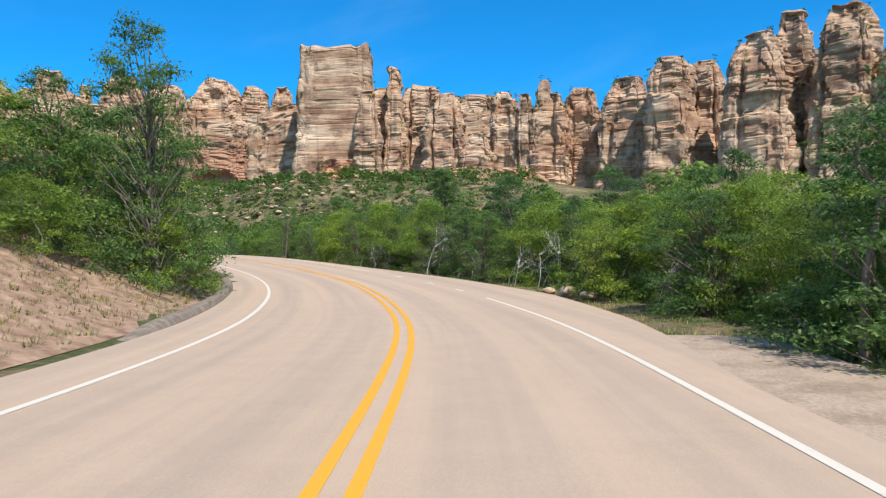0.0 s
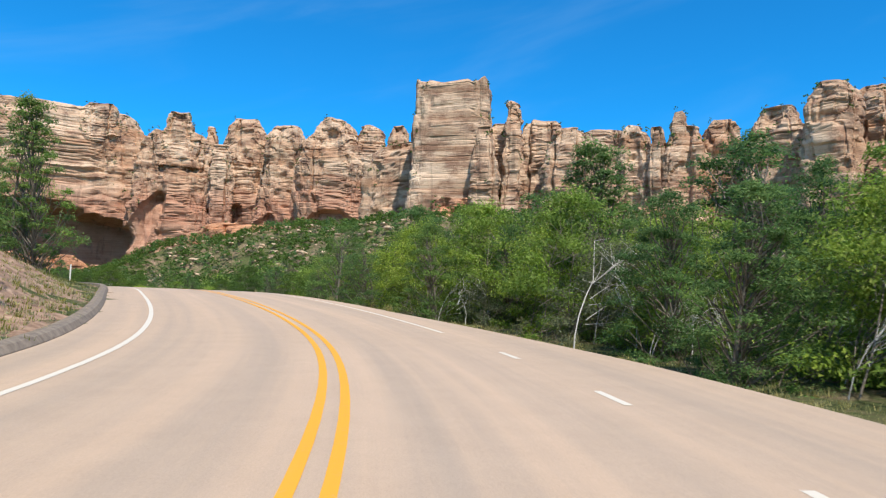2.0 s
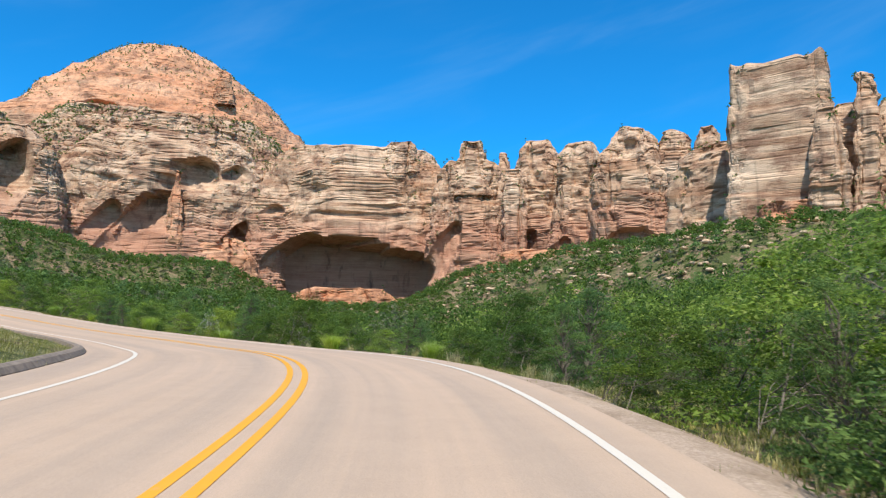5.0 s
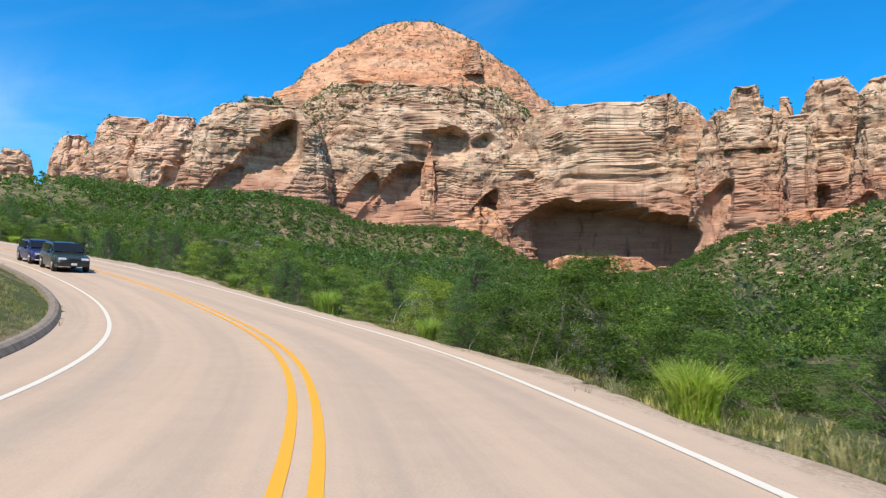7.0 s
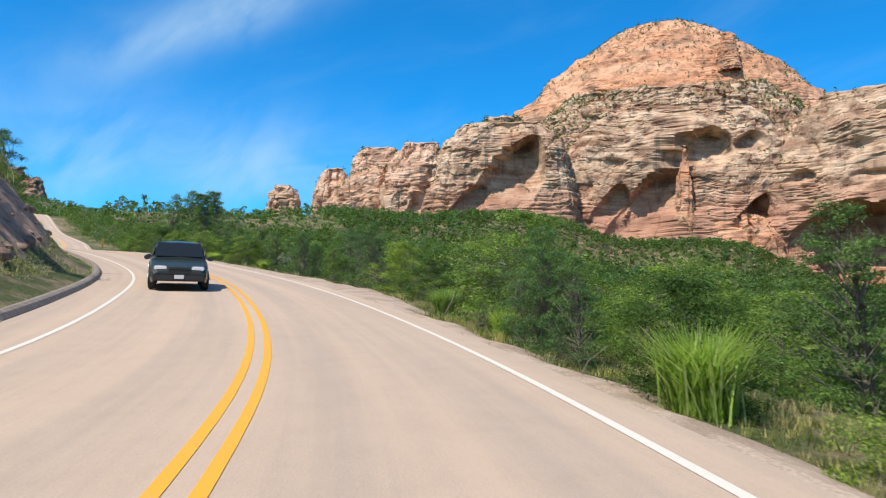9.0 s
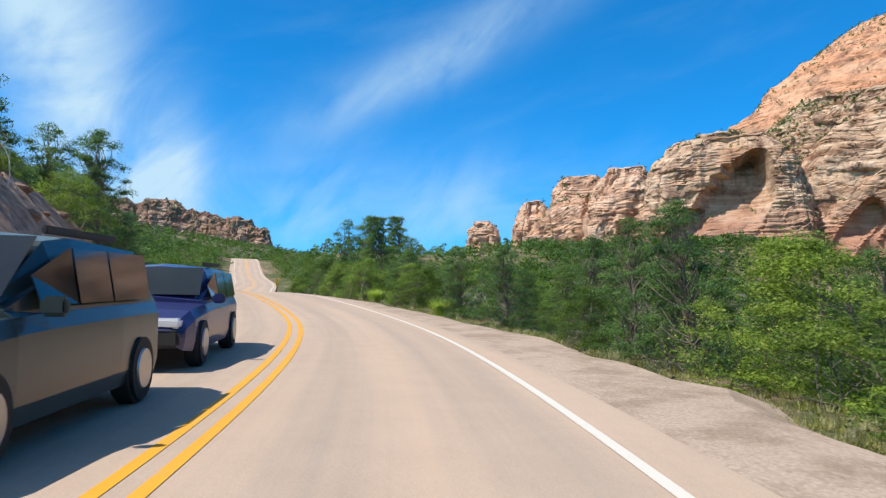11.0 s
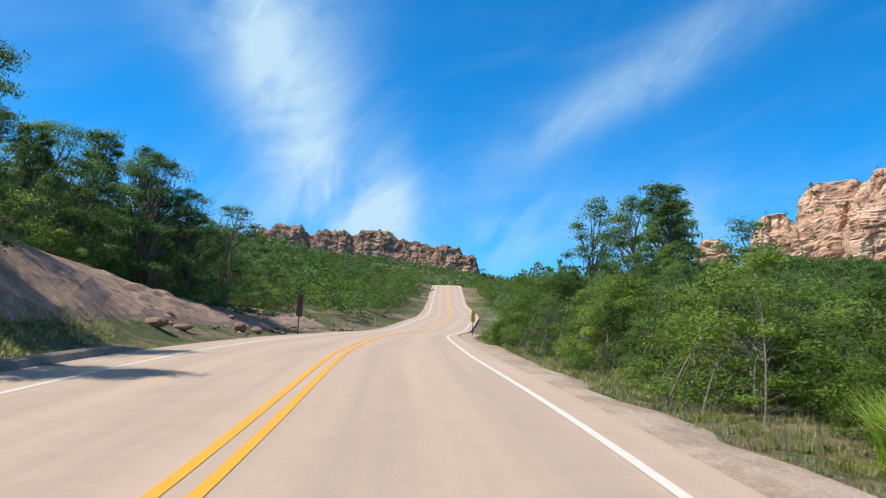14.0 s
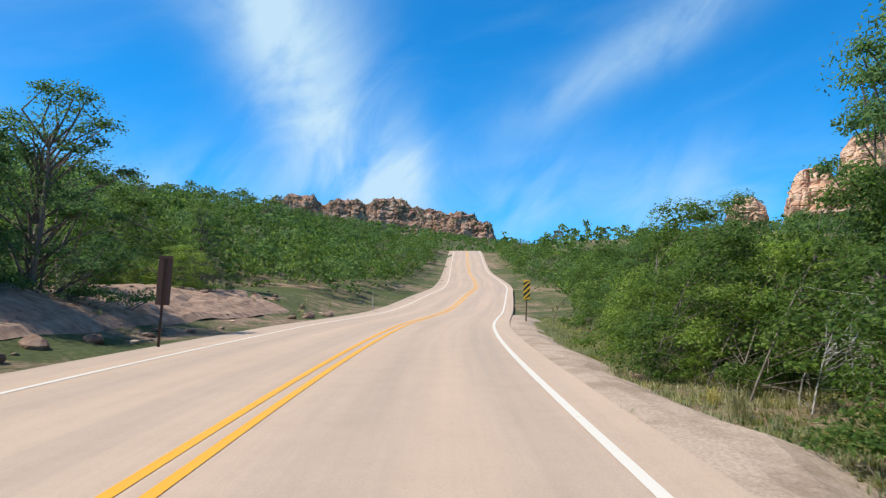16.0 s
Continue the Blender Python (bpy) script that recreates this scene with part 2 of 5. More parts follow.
def make_leaf(name, tones, rough=0.5):
    m, nt, b = material(name, rough)
    b.inputs["Specular IOR Level"].default_value = 0.28
    isl = nt.nodes.new("ShaderNodeNewGeometry").outputs["Random Per Island"]
    col = ramp(nt, isl, tones)
    rnd = nt.nodes.new("ShaderNodeObjectInfo").outputs["Random"]
    col = mix(nt, 0.55, col, ramp(nt, rnd, [(0.0, (0.55, 0.75, 0.65)), (0.5, (0.92, 1, 0.9)), (1.0, (1.2, 1.15, 0.7))]), "MULTIPLY")
    spot = noise_tex(nt, place(nt, (1, 1, 1), "World"), 0.8, 4, 0.65)
    col = mix(nt, 0.75, col, ramp(nt, spot, [(0.34, (0.5, 0.62, 0.55)), (0.5, (0.95, 0.97, 0.88)), (0.66, (1.22, 1.25, 0.78))]), "MULTIPLY")
    nt.links.new(col, b.inputs["Base Color"])
    bump(nt, b, noise_tex(nt, place(nt, (1, 1, 1), "World"), 9, 4, 0.7), 0.8, 0.12)
    tr = node(nt, "ShaderNodeBsdfTranslucent")
    nt.links.new(col, tr.inputs["Color"])
    ms = node(nt, "ShaderNodeMixShader", Fac=0.52)
    nt.links.new(b.outputs[0], ms.inputs[1])
    nt.links.new(tr.outputs[0], ms.inputs[2])
    nt.links.new(ms.outputs[0], nt.nodes["Material Output"].inputs[0])
    return m


def make_plain(name, dark, light, scale=4, rough=0.85, relief=0.5, stretch=(1, 1, 1)):
    m, nt, b = material(name, rough)
    v = place(nt, stretch, "World")
    f = noise_tex(nt, v, scale, 6, 0.65)
    nt.links.new(ramp(nt, f, [(0.3, dark), (0.7, light)]), b.inputs["Base Color"])
    bump(nt, b, f, relief, 0.03)
    return m


def make_gravel():
    """Pale gravel with trodden earth showing through in patches."""
    m, nt, b = material("pale_gravel", 0.92)
    v = place(nt, (1, 1, 1), "World")
    stones = noise_tex(nt, v, 24, 5, 0.7)
    col = ramp(nt, stones, [(0.3, (0.33, 0.245, 0.18)), (0.7, (0.58, 0.455, 0.35))])
    dirt = noise_tex(nt, v, 0.9, 6, 0.7)
    col = mix(nt, ramp(nt, dirt, [(0.45, (0, 0, 0)), (0.6, (0.75, 0.75, 0.75))]), col, ramp(nt, stones, [(0.3, (0.2, 0.14, 0.095)), (0.7, (0.38, 0.285, 0.2))]))
    nt.links.new(col, b.inputs["Base Color"])
    bump(nt, b, stones, 0.6, 0.03)
    return m


M_ROAD = make_asphalt()
M_YELLOW = make_paint("yellow_road_paint", (0.78, 0.37, 0.03))
M_WHITE = make_paint("white_road_paint", (0.68, 0.63, 0.54))
M_GROUND = make_ground()
M_KERB = make_plain("dark_asphalt_kerb", (0.15, 0.122, 0.098), (0.33, 0.272, 0.215), 5)
M_GRAVEL = make_gravel()
M_OAK = make_leaf("oak_leaf", [(0.0, (0.15, 0.23, 0.04)), (0.4, (0.26, 0.37, 0.07)), (0.75, (0.37, 0.48, 0.1)), (1.0, (0.52, 0.57, 0.2))])
M_JUNIPER = make_leaf("juniper_leaf", [(0.0, (0.075, 0.145, 0.05)), (0.5, (0.155, 0.265, 0.09)), (1.0, (0.3, 0.42, 0.17))])
M_PINE = make_leaf("pine_needle", [(0.0, (0.09, 0.16, 0.055)), (0.5, (0.18, 0.29, 0.095)), (1.0, (0.33, 0.43, 0.18))])
# darker leaf tone; in the far woods it replaces shade missing among the crowns
M_DARKLEAF = make_leaf("dark_scrub_leaf", [(0.0, (0.05, 0.1, 0.022)), (0.5, (0.115, 0.2, 0.04)), (1.0, (0.24, 0.33, 0.085))])
M_SAGE = make_leaf("sage_leaf", [(0.0, (0.14, 0.15, 0.09)), (1.0, (0.33, 0.33, 0.22))])
M_BRIGHT = make_leaf("bright_grass", [(0.0, (0.32, 0.45, 0.07)), (0.6, (0.48, 0.62, 0.12)), (1.0, (0.7, 0.72, 0.35))])
M_STRAW = make_leaf("dry_grass", [(0.0, (0.42, 0.36, 0.19)), (1.0, (0.75, 0.68, 0.46))])
M_BARK = make_plain("grey_bark", (0.1, 0.08, 0.06), (0.27, 0.235, 0.19), 6, stretch=(4, 4, 1))
M_DEAD = make_plain("bleached_dead_wood", (0.45, 0.42, 0.38), (0.8, 0.77, 0.72), 6, stretch=(4, 4, 1))
M_BOULDER = make_plain("pale_sandstone_boulder", (0.4, 0.26, 0.16), (0.72, 0.56, 0.4), 1.5, relief=0.8)
M_LAVA = make_plain("dark_grey_rock", (0.06, 0.055, 0.05), (0.22, 0.2, 0.18), 1.0, relief=0.8)
M_MEADOW = make_leaf("meadow_grass", [(0.0, (0.16, 0.19, 0.04)), (0.6, (0.3, 0.31, 0.09)), (1.0, (0.48, 0.43, 0.2))])


def make_gloss(name, rgb, rough=0.3, metal=0.0):
    m, nt, b = material(name, rough)
    v = place(nt, (1, 1, 1), "Object")
    f = noise_tex(nt, v, 3, 4)
    nt.links.new(mix(nt, 0.12, rgb, ramp(nt, f, [(0.3, tuple(c * 0.6 for c in rgb)), (0.7, tuple(min(1, c * 1.3 + 0.01) for c in rgb))])), b.inputs["Base Color"])
    b.inputs["Metallic"].default_value = metal
    b.inputs["Specular IOR Level"].default_value = 0.5
    return m


M_CARDARK = make_gloss("dark_green_grey_car_paint", (0.03, 0.045, 0.045), 0.25)
M_CARBLUE = make_gloss("deep_blue_car_paint", (0.03, 0.035, 0.12), 0.25)
M_GLASS = make_gloss("tinted_car_glass", (0.012, 0.015, 0.018), 0.08)
M_TYRE = make_gloss("black_rubber", (0.02, 0.02, 0.02), 0.8)
M_RIM = make_gloss("grey_alloy", (0.45, 0.45, 0.46), 0.35, 0.9)
M_LAMP = make_gloss("clear_headlight", (0.8, 0.82, 0.85), 0.15)
M_TRIM = make_gloss("black_plastic_trim", (0.03, 0.03, 0.03), 0.6)
M_SIGNY = make_gloss("yellow_reflective_sheet", (0.85, 0.52, 0.02), 0.5)
M_SIGNK = make_gloss("black_sign_sheet", (0.015, 0.015, 0.015), 0.5)
M_POST = make_gloss("rusty_steel_post", (0.12, 0.075, 0.05), 0.7, 0.3)
M_BROWN = make_gloss("brown_painted_sign_back", (0.11, 0.06, 0.045), 0.7)
M_REFL = make_gloss("white_plastic_post", (0.75, 0.74, 0.7), 0.5)
M_RUBBLE = make_plain("brown_bank_rubble", (0.12, 0.07, 0.05), (0.36, 0.25, 0.18), 2.2, relief=0.8)
M_EARTH = make_plain("reddish_bank_earth", (0.17, 0.095, 0.06), (0.48, 0.33, 0.23), 2.6, relief=1.0)

# ---- noise on arrays ----
def hash3(i, j, k):
    i, j, k = [np.asarray(a).astype(np.int32).view(np.uint32) for a in (i, j, k)]
    i, j, k = np.broadcast_arrays(*np.atleast_1d(i, j, k))
    h = i * np.uint32(374761393) + j * np.uint32(668265263) + k * np.uint32(2147483647)
    h = (h ^ (h >> np.uint32(13))) * np.uint32(1274126177)
    return ((h ^ (h >> np.uint32(16))) & np.uint32(0xFFFF)) * np.float32(1 / 65535)


def vnoise(x, y, z):
    """Value noise between -1 and 1."""
    x, y, z = np.broadcast_arrays(np.asarray(x, float), np.asarray(y, float), np.asarray(z, float))
    i, j, k = np.floor(x), np.floor(y), np.floor(z)
    u, v, w = [(a - b) ** 2 * (3 - 2 * (a - b)) for a, b in ((x, i), (y, j), (z, k))]
    out = 0
    for a in (0, 1):
        for b in (0, 1):
            for c in (0, 1):
                out = out + hash3(i + a, j + b, k + c) * (u if a else 1 - u) * (v if b else 1 - v) * (w if c else 1 - w)
    return out * 2 - 1


def fbm(x, y, z, octaves=4):
    out, amp = 0, 1.0
    for o in range(octaves):
        out = out + amp * vnoise(x * 2 ** o + 17 * o, y * 2 ** o + 5 * o, z * 2 ** o)
        amp *= 0.5
    return out / 1.9


def smooth(a, b, x):
    t = np.clip((x - a) / (b - a), 0, 1)
    return t * t * (3 - 2 * t)


# ---- the road's line ----
ROAD = [(-1.00, -60.00, 0.49), (-0.93, -30.00, 0.23), (-0.90, -0.01, -0.17), (-1.67, 17.44, 0.01), (-6.35, 34.32, 0.64), (-15.55, 49.19, 1.63),
        (-26.46, 62.73, 2.19), (-41.38, 71.66, 2.17), (-58.31, 75.75, 2.70), (-75.49, 76.09, 4.02), (-92.54, 74.13, 5.54), (-109.06, 69.01, 7.39),
        (-125.64, 63.21, 8.82), (-149.46, 56.24, 10.36), (-169.26, 52.26, 11.69), (-186.17, 48.84, 13.52), (-206.66, 44.43, 15.81), (-258.59, 29.68, 22.54),
        (-322.21, 12.04, 33.89), (-357.98, 1.92, 36.03), (-419.98, -16.06, 34.01)]


def spline(pts, step):
    p = np.array(pts, float)
    out = []
    for k in range(len(p) - 1):
        a, b = p[k], p[k + 1]
        ta = (p[k + 1] - p[k - 1]) / (np.linalg.norm(p[k + 1] - p[k]) + np.linalg.norm(p[k] - p[k - 1])) if k else (b - a) / np.linalg.norm(b - a)
        tb = (p[k + 2] - p[k]) / (np.linalg.norm(p[k + 2] - p[k + 1]) + np.linalg.norm(p[k + 1] - p[k])) if k + 2 < len(p) else (b - a) / np.linalg.norm(b - a)
        d = np.linalg.norm(b - a)
        n = max(2, int(d / step))
        for s in np.arange(n) / n:
            out.append((2 * s**3 - 3 * s**2 + 1) * a + (s**3 - 2 * s**2 + s) * d * ta + (3 * s**2 - 2 * s**3) * b + (s**3 - s**2) * d * tb)
    return np.array(out + [p[-1]])


LINE = spline(ROAD, 1.0)
TAN = np.gradient(LINE, axis=0)
TAN /= np.linalg.norm(TAN[:, :2], axis=1)[:, None]
RIGHT = np.stack([TAN[:, 1], -TAN[:, 0]], 1)
ARC = np.concatenate([[0], np.cumsum(np.linalg.norm(np.diff(LINE[:, :2], axis=0), axis=1))])
ARC -= ARC[np.argmin(np.abs(LINE[:, 1]) + np.abs(LINE[:, 0]))]


def road_frame(x, y):
    """Nearest point of the road's line: index, distance to its right."""
    x, y = np.asarray(x, float).ravel(), np.asarray(y, float).ravel()
    idx, lat = np.zeros(len(x), int), np.zeros(len(x))
    for a in range(0, len(x), 4000):
        dx, dy = x[a:a + 4000, None] - LINE[None, :, 0], y[a:a + 4000, None] - LINE[None, :, 1]
        d2 = dx * dx + dy * dy
        i = d2.argmin(1)
        r = np.arange(len(i))
        side = np.sign(dx[r, i] * RIGHT[i, 0] + dy[r, i] * RIGHT[i, 1])
        idx[a:a + 4000], lat[a:a + 4000] = i, side * np.sqrt(d2[r, i])
    return idx, lat


def along(v, i):
    """A value given at stations of the road (metres from the start), at line index i."""
    s, w = zip(*v)
    return np.interp(ARC[i], s, w)


# outer edges of the pavement, from the centre line
EDGE_R = [(-60, 4.0), (8, 4.1), (16, 5.3), (24, 6.1), (34, 5.6), (46, 4.4), (60, 4.0), (400, 4.0)]
EDGE_L = [(-60, 4.8), (400, 4.8)]
BANK_H = [(-60, 1.2), (0, 1.6), (20, 1.9), (35, 2.1), (52, 2.3), (62, 1.5), (85, 1.3), (105, 2.4), (122, 4.2), (140, 5.2), (160, 4.8), (178, 2.6), (192, 1.4), (230, 1.2), (400, 1)]
DROP = [(-60, 0.3), (10, 0.4), (40, 1.0), (58, 2.0), (70, 2.6), (120, 2.4), (150, 1.0), (185, 0.5), (400, 0.5)]
# wide lie of the land
LAND = [(0, -80, 1), (60, 60, 1), (40, 140, 3), (70, 225, 24), (100, 250, 30), (-55, 318, 38), (10, 300, 36), (-20, 200, 10), (-100, 130, -8), (-90, 220, -2), (-130, 375, 40), (-200, 395, 34),
        (-290, 350, 12), (-180, 260, -5), (-365, 300, 37), (-290, 240, 14), (-405, 215, 50), (-180, 110, 2), (-290, 100, 23), (-500, 140, 59), (-620, 60, 65),
        (-330, -60, 43), (-200, -40, 38), (-169, 29, 17.5), (-201, 6, 23.5), (-240, -20, 33), (-110, 20, 15), (-50, 20, 7), (-60, -60, 16), (170, 180, 26), (-700, -200, 95), (-1100, -300, 140), (-450, 40, 48), (-240, 310, 4)]


def land(x, y):
    """Ground height: the wide lie of the land, shaped to the road's bench near it."""
    x, y = np.asarray(x, float).ravel(), np.asarray(y, float).ravel()
    num, den = 0, 0
    for px, py, pz in LAND:
        w = 1 / ((x - px) ** 2 + (y - py) ** 2 + 500.0) ** 1.9
        num, den = num + w * pz, den + w
    far = num / den + 1.2 * fbm(x / 30, y / 30, 0.5, 4)
    i, lat = road_frame(x, y)
    a = np.abs(lat)
    er, el = along(EDGE_R, i), along(EDGE_L, i)
    rz = LINE[i, 2]
    right = -0.06 - 0.05 * np.clip(lat - er, 0, 1.6) - along(DROP, i) * smooth(er + 1.2, er + 13, lat)
    left = -0.03 + along(BANK_H, i) * smooth(el + 0.7, el + 6.5, -lat) ** 0.8
    rough = np.where(lat > 0, 0.1, 0.3)
    near = rz + np.where(lat > 0, right, left) + rough * fbm(x / 1.9, y / 1.9, 3.3, 4) * smooth(5.2, 7.5, a)
    near = near - 0.25 * (1 - smooth(3.2, 4.1, a)) - 0.15 * (lat > 0) * smooth(4, 4.3, a) * (1 - smooth(6.4, 8.0, a))
    return near + (far - near) * smooth(9, 42, a)


def mesh_object(name, verts, faces, mat, shade=False):
    me = bpy.data.meshes.new(name)
    me.from_pydata([tuple(v) for v in verts], [], [tuple(f) for f in faces])
    me.materials.append(mat)
    if shade:
        me.shade_smooth()
    return new(name, me)


def grid_faces(nu, nv):
    a = (np.arange(nv - 1)[:, None] * nu + np.arange(nu - 1)[None, :]).ravel()
    return np.stack([a, a + 1, a + nu + 1, a + nu], 1).tolist()


def axis(lo, hi, step, reach, grow=1.12):
    """Even steps between lo and hi, then ever longer ones out to the reach."""
    mid = list(np.arange(lo, hi, step))
    out, d = [], step
    while (not out) or out[-1] < reach:
        d *= grow
        out.append((out[-1] if out else 0) + d)
    return np.array([lo - o for o in reversed(out)] + mid + [mid[-1] + o for o in out])


def build_ground():
    xs, ys = axis(-260, 50, 1.5, 4000), axis(-40, 140, 1.5, 4000)
    X, Y = np.meshgrid(xs, ys)
    Z = land(X, Y)
    v = np.stack([X.ravel(), Y.ravel(), Z], 1)
    ob = mesh_object("ground", v, grid_faces(len(xs), len(ys)), M_GROUND, True)
    return tagged(ob, "dry reddish earth with patchy grass, rising to the cliffs", "ground", kind="structure")


GROUND = build_ground()


def ribbon(name, offs, lift, mat, s0=-60, s1=420, parent=None):
    """A strip along the road between offsets from the centre line (functions of the line's index)."""
    i = np.where((ARC >= s0) & (ARC <= s1))[0]
    verts = []
    for o, h in zip(offs, lift):
        ov = along(o, i) if isinstance(o, list) else np.full(len(i), float(o))
        verts.append(np.stack([LINE[i, 0] + RIGHT[i, 0] * ov, LINE[i, 1] + RIGHT[i, 1] * ov, LINE[i, 2] + (along(h, i) if isinstance(h, list) else h)], 1))
    n = len(offs)
    v = np.stack(verts, 1).reshape(-1, 3)
    ob = mesh_object(name, v, grid_faces(n, len(i)), mat, False)
    ob.parent = parent
    lat = np.stack([along(o, i) if isinstance(o, list) else np.full(len(i), float(o)) for o in offs], 1).ravel()
    corner = np.zeros(len(ob.data.loops), np.int32)
    ob.data.loops.foreach_get("vertex_index", corner)
    lane = ob.data.uv_layers.new(name="lane")
    lane.data.foreach_set("uv", np.stack([lat[corner], np.repeat(ARC[i], n)[corner]], 1).astype(np.float32).ravel())
    return ob


def neg(o):
    return [(s, -w) for s, w in o]


road = tagged(ribbon("road", [neg(EDGE_L), neg(EDGE_L), -2, 0, 2, EDGE_R, EDGE_R], [-0.3, 0, 0.01, 0.02, 0.01, 0, -0.3], M_ROAD), "pale pinkish asphalt road, two lanes, winding uphill", "road", kind="structure")
LW, LL = 3.39, 3.51


def edge_line(name, o, s0, s1, w=0.11):
    lift = 0.009 if "edge" in name else 0.025
    ribbon(name, [o + w / 2, o - w / 2], [lift, lift], M_WHITE if "edge" in name else M_YELLOW, s0, s1, road)


edge_line("yellow_line", -0.135, -60, 420)
edge_line("yellow_line", 0.135, -60, 420)
edge_line("edge_line", -LL, -60, 420)
edge_line("edge_line", LW, -60, 23.6)
edge_line("edge_line", LW, 38.6, 420)


def dash(s, length):
    """One short dash of the broken edge line beside the turnout."""
    v = []
    for q in (s, s + length):
        x0, y0, z0 = [np.interp(q, ARC, LINE[:, k]) for k in range(3)]
        rx, ry = [np.interp(q, ARC, RIGHT[:, k]) for k in range(2)]
        v += [(x0 + rx * (LW - 0.055), y0 + ry * (LW - 0.055), z0 + 0.009), (x0 + rx * (LW + 0.055), y0 + ry * (LW + 0.055), z0 + 0.009)]
    mesh_object("edge_dash", v, [(0, 1, 3, 2)], M_WHITE).parent = road


for s in (25.7, 29.9, 34.3):
    dash(s, 1.0)
# low asphalt kerb on the inner side of the bend
def fade(h, s0, s1):
    return [(s0, -0.15), (s0 + 3, h), (s1 - 4, h), (s1, -0.15)]


kerb = ribbon("kerb", [-4.76, -4.80, -4.88, -4.98, -5.14, -5.26], [-0.2] + [fade(h, 12, 173) for h in (0.02, 0.13, 0.17, 0.15)] + [-0.2], M_KERB, 12, 173)
tagged(kerb, "low rounded dark asphalt kerb along the inside of the bend", "kerb", kind="structure")


def ragged(stations, seed):
    """An uneven outer edge: the width wavers every metre or two."""
    g = np.random.default_rng(seed)
    s = np.arange(stations[0][0], stations[-1][0] + 0.1, 1.3)
    return list(zip(s, np.maximum(np.interp(s, *zip(*stations)) + g.normal(size=len(s)) * 0.2, 4.3)))


SHOULDERS = (([(-60, 6.6), (14, 6.6)], -60, 14, "pale gravel shoulder beside the road"),
             ([(46, 4.5), (116, 4.5), (130, 5.9), (146, 5.8), (158, 4.9), (215, 4.7)], 46, 215, "pale gravel shoulder, wider where the road climbs"))
for wide, s0, s1, label in SHOULDERS:
    wide = ragged(wide, int(s1))
    half, foot = [(s, 0.5 * (4 + w)) for s, w in wide], [(s, w + 0.8) for s, w in wide]
    g0 = ribbon("shoulder", [3.9, half, wide, foot], [-0.05, -0.03, -0.07, -0.35], M_GRAVEL, s0, s1)
    tagged(g0, label, "shoulder", kind="structure")


def earth_bank(s0, s1, lat0, lat1, label):
    """Bare cut bank beside the road: a rough skin just above the ground."""
    i = np.where((ARC >= s0) & (ARC <= s1))[0]
    lats = np.linspace(lat0, lat1, 16)
    X = LINE[i, 0][:, None] - RIGHT[i, 0][:, None] * lats
    Y = LINE[i, 1][:, None] - RIGHT[i, 1][:, None] * lats
    Z = land(X, Y).reshape(X.shape) + 0.11 + 0.3 * np.abs(fbm(X / 0.8, Y / 0.8, 6.0, 4)) * np.sin(np.pi * np.linspace(0, 1, 16))
    ends = np.minimum(np.arange(len(i)), np.arange(len(i))[::-1])
    Z = Z - 0.25 * np.clip(1 - ends / 6.0, 0, 1)[:, None] - 0.2 * (np.linspace(0, 1, 16) > 0.95) - 0.1 * (np.linspace(0, 1, 16) < 0.02)
    v = np.stack([X.ravel(), Y.ravel(), Z.ravel()], 1)
    tagged(mesh_object("bank", v, grid_faces(16, len(i)), M_EARTH), label, "bank", kind="structure")


earth_bank(-14, 60, 5.25, 12.0, "bare reddish earth bank with thin grass")
earth_bank(92, 214, 6.8, 11.6, "steep reddish earth and rubble bank above the kerb")

# ---- cliffs ----
EYE = Vector((-30, 60, 0))
LEDGES = []  # footholds for shrubs on the rock
rng = np.random.default_rng(7)


def bed_profile(z, thick, seed, var):
    """Pillow-shaped beds of uneven thickness: 0 at the partings, 1 in the middle."""
    w = z / thick + 0.9 * vnoise(z / (thick * 2.3) + seed * 7.7, seed * 1.3, 0.5) + var
    k = w - np.floor(w)
    amp = 0.4 + 0.6 * hash3(np.floor(w), np.floor(w) * 0 + seed, np.floor(w) * 0)
    return (1 - (2 * k - 1) ** 4) * amp


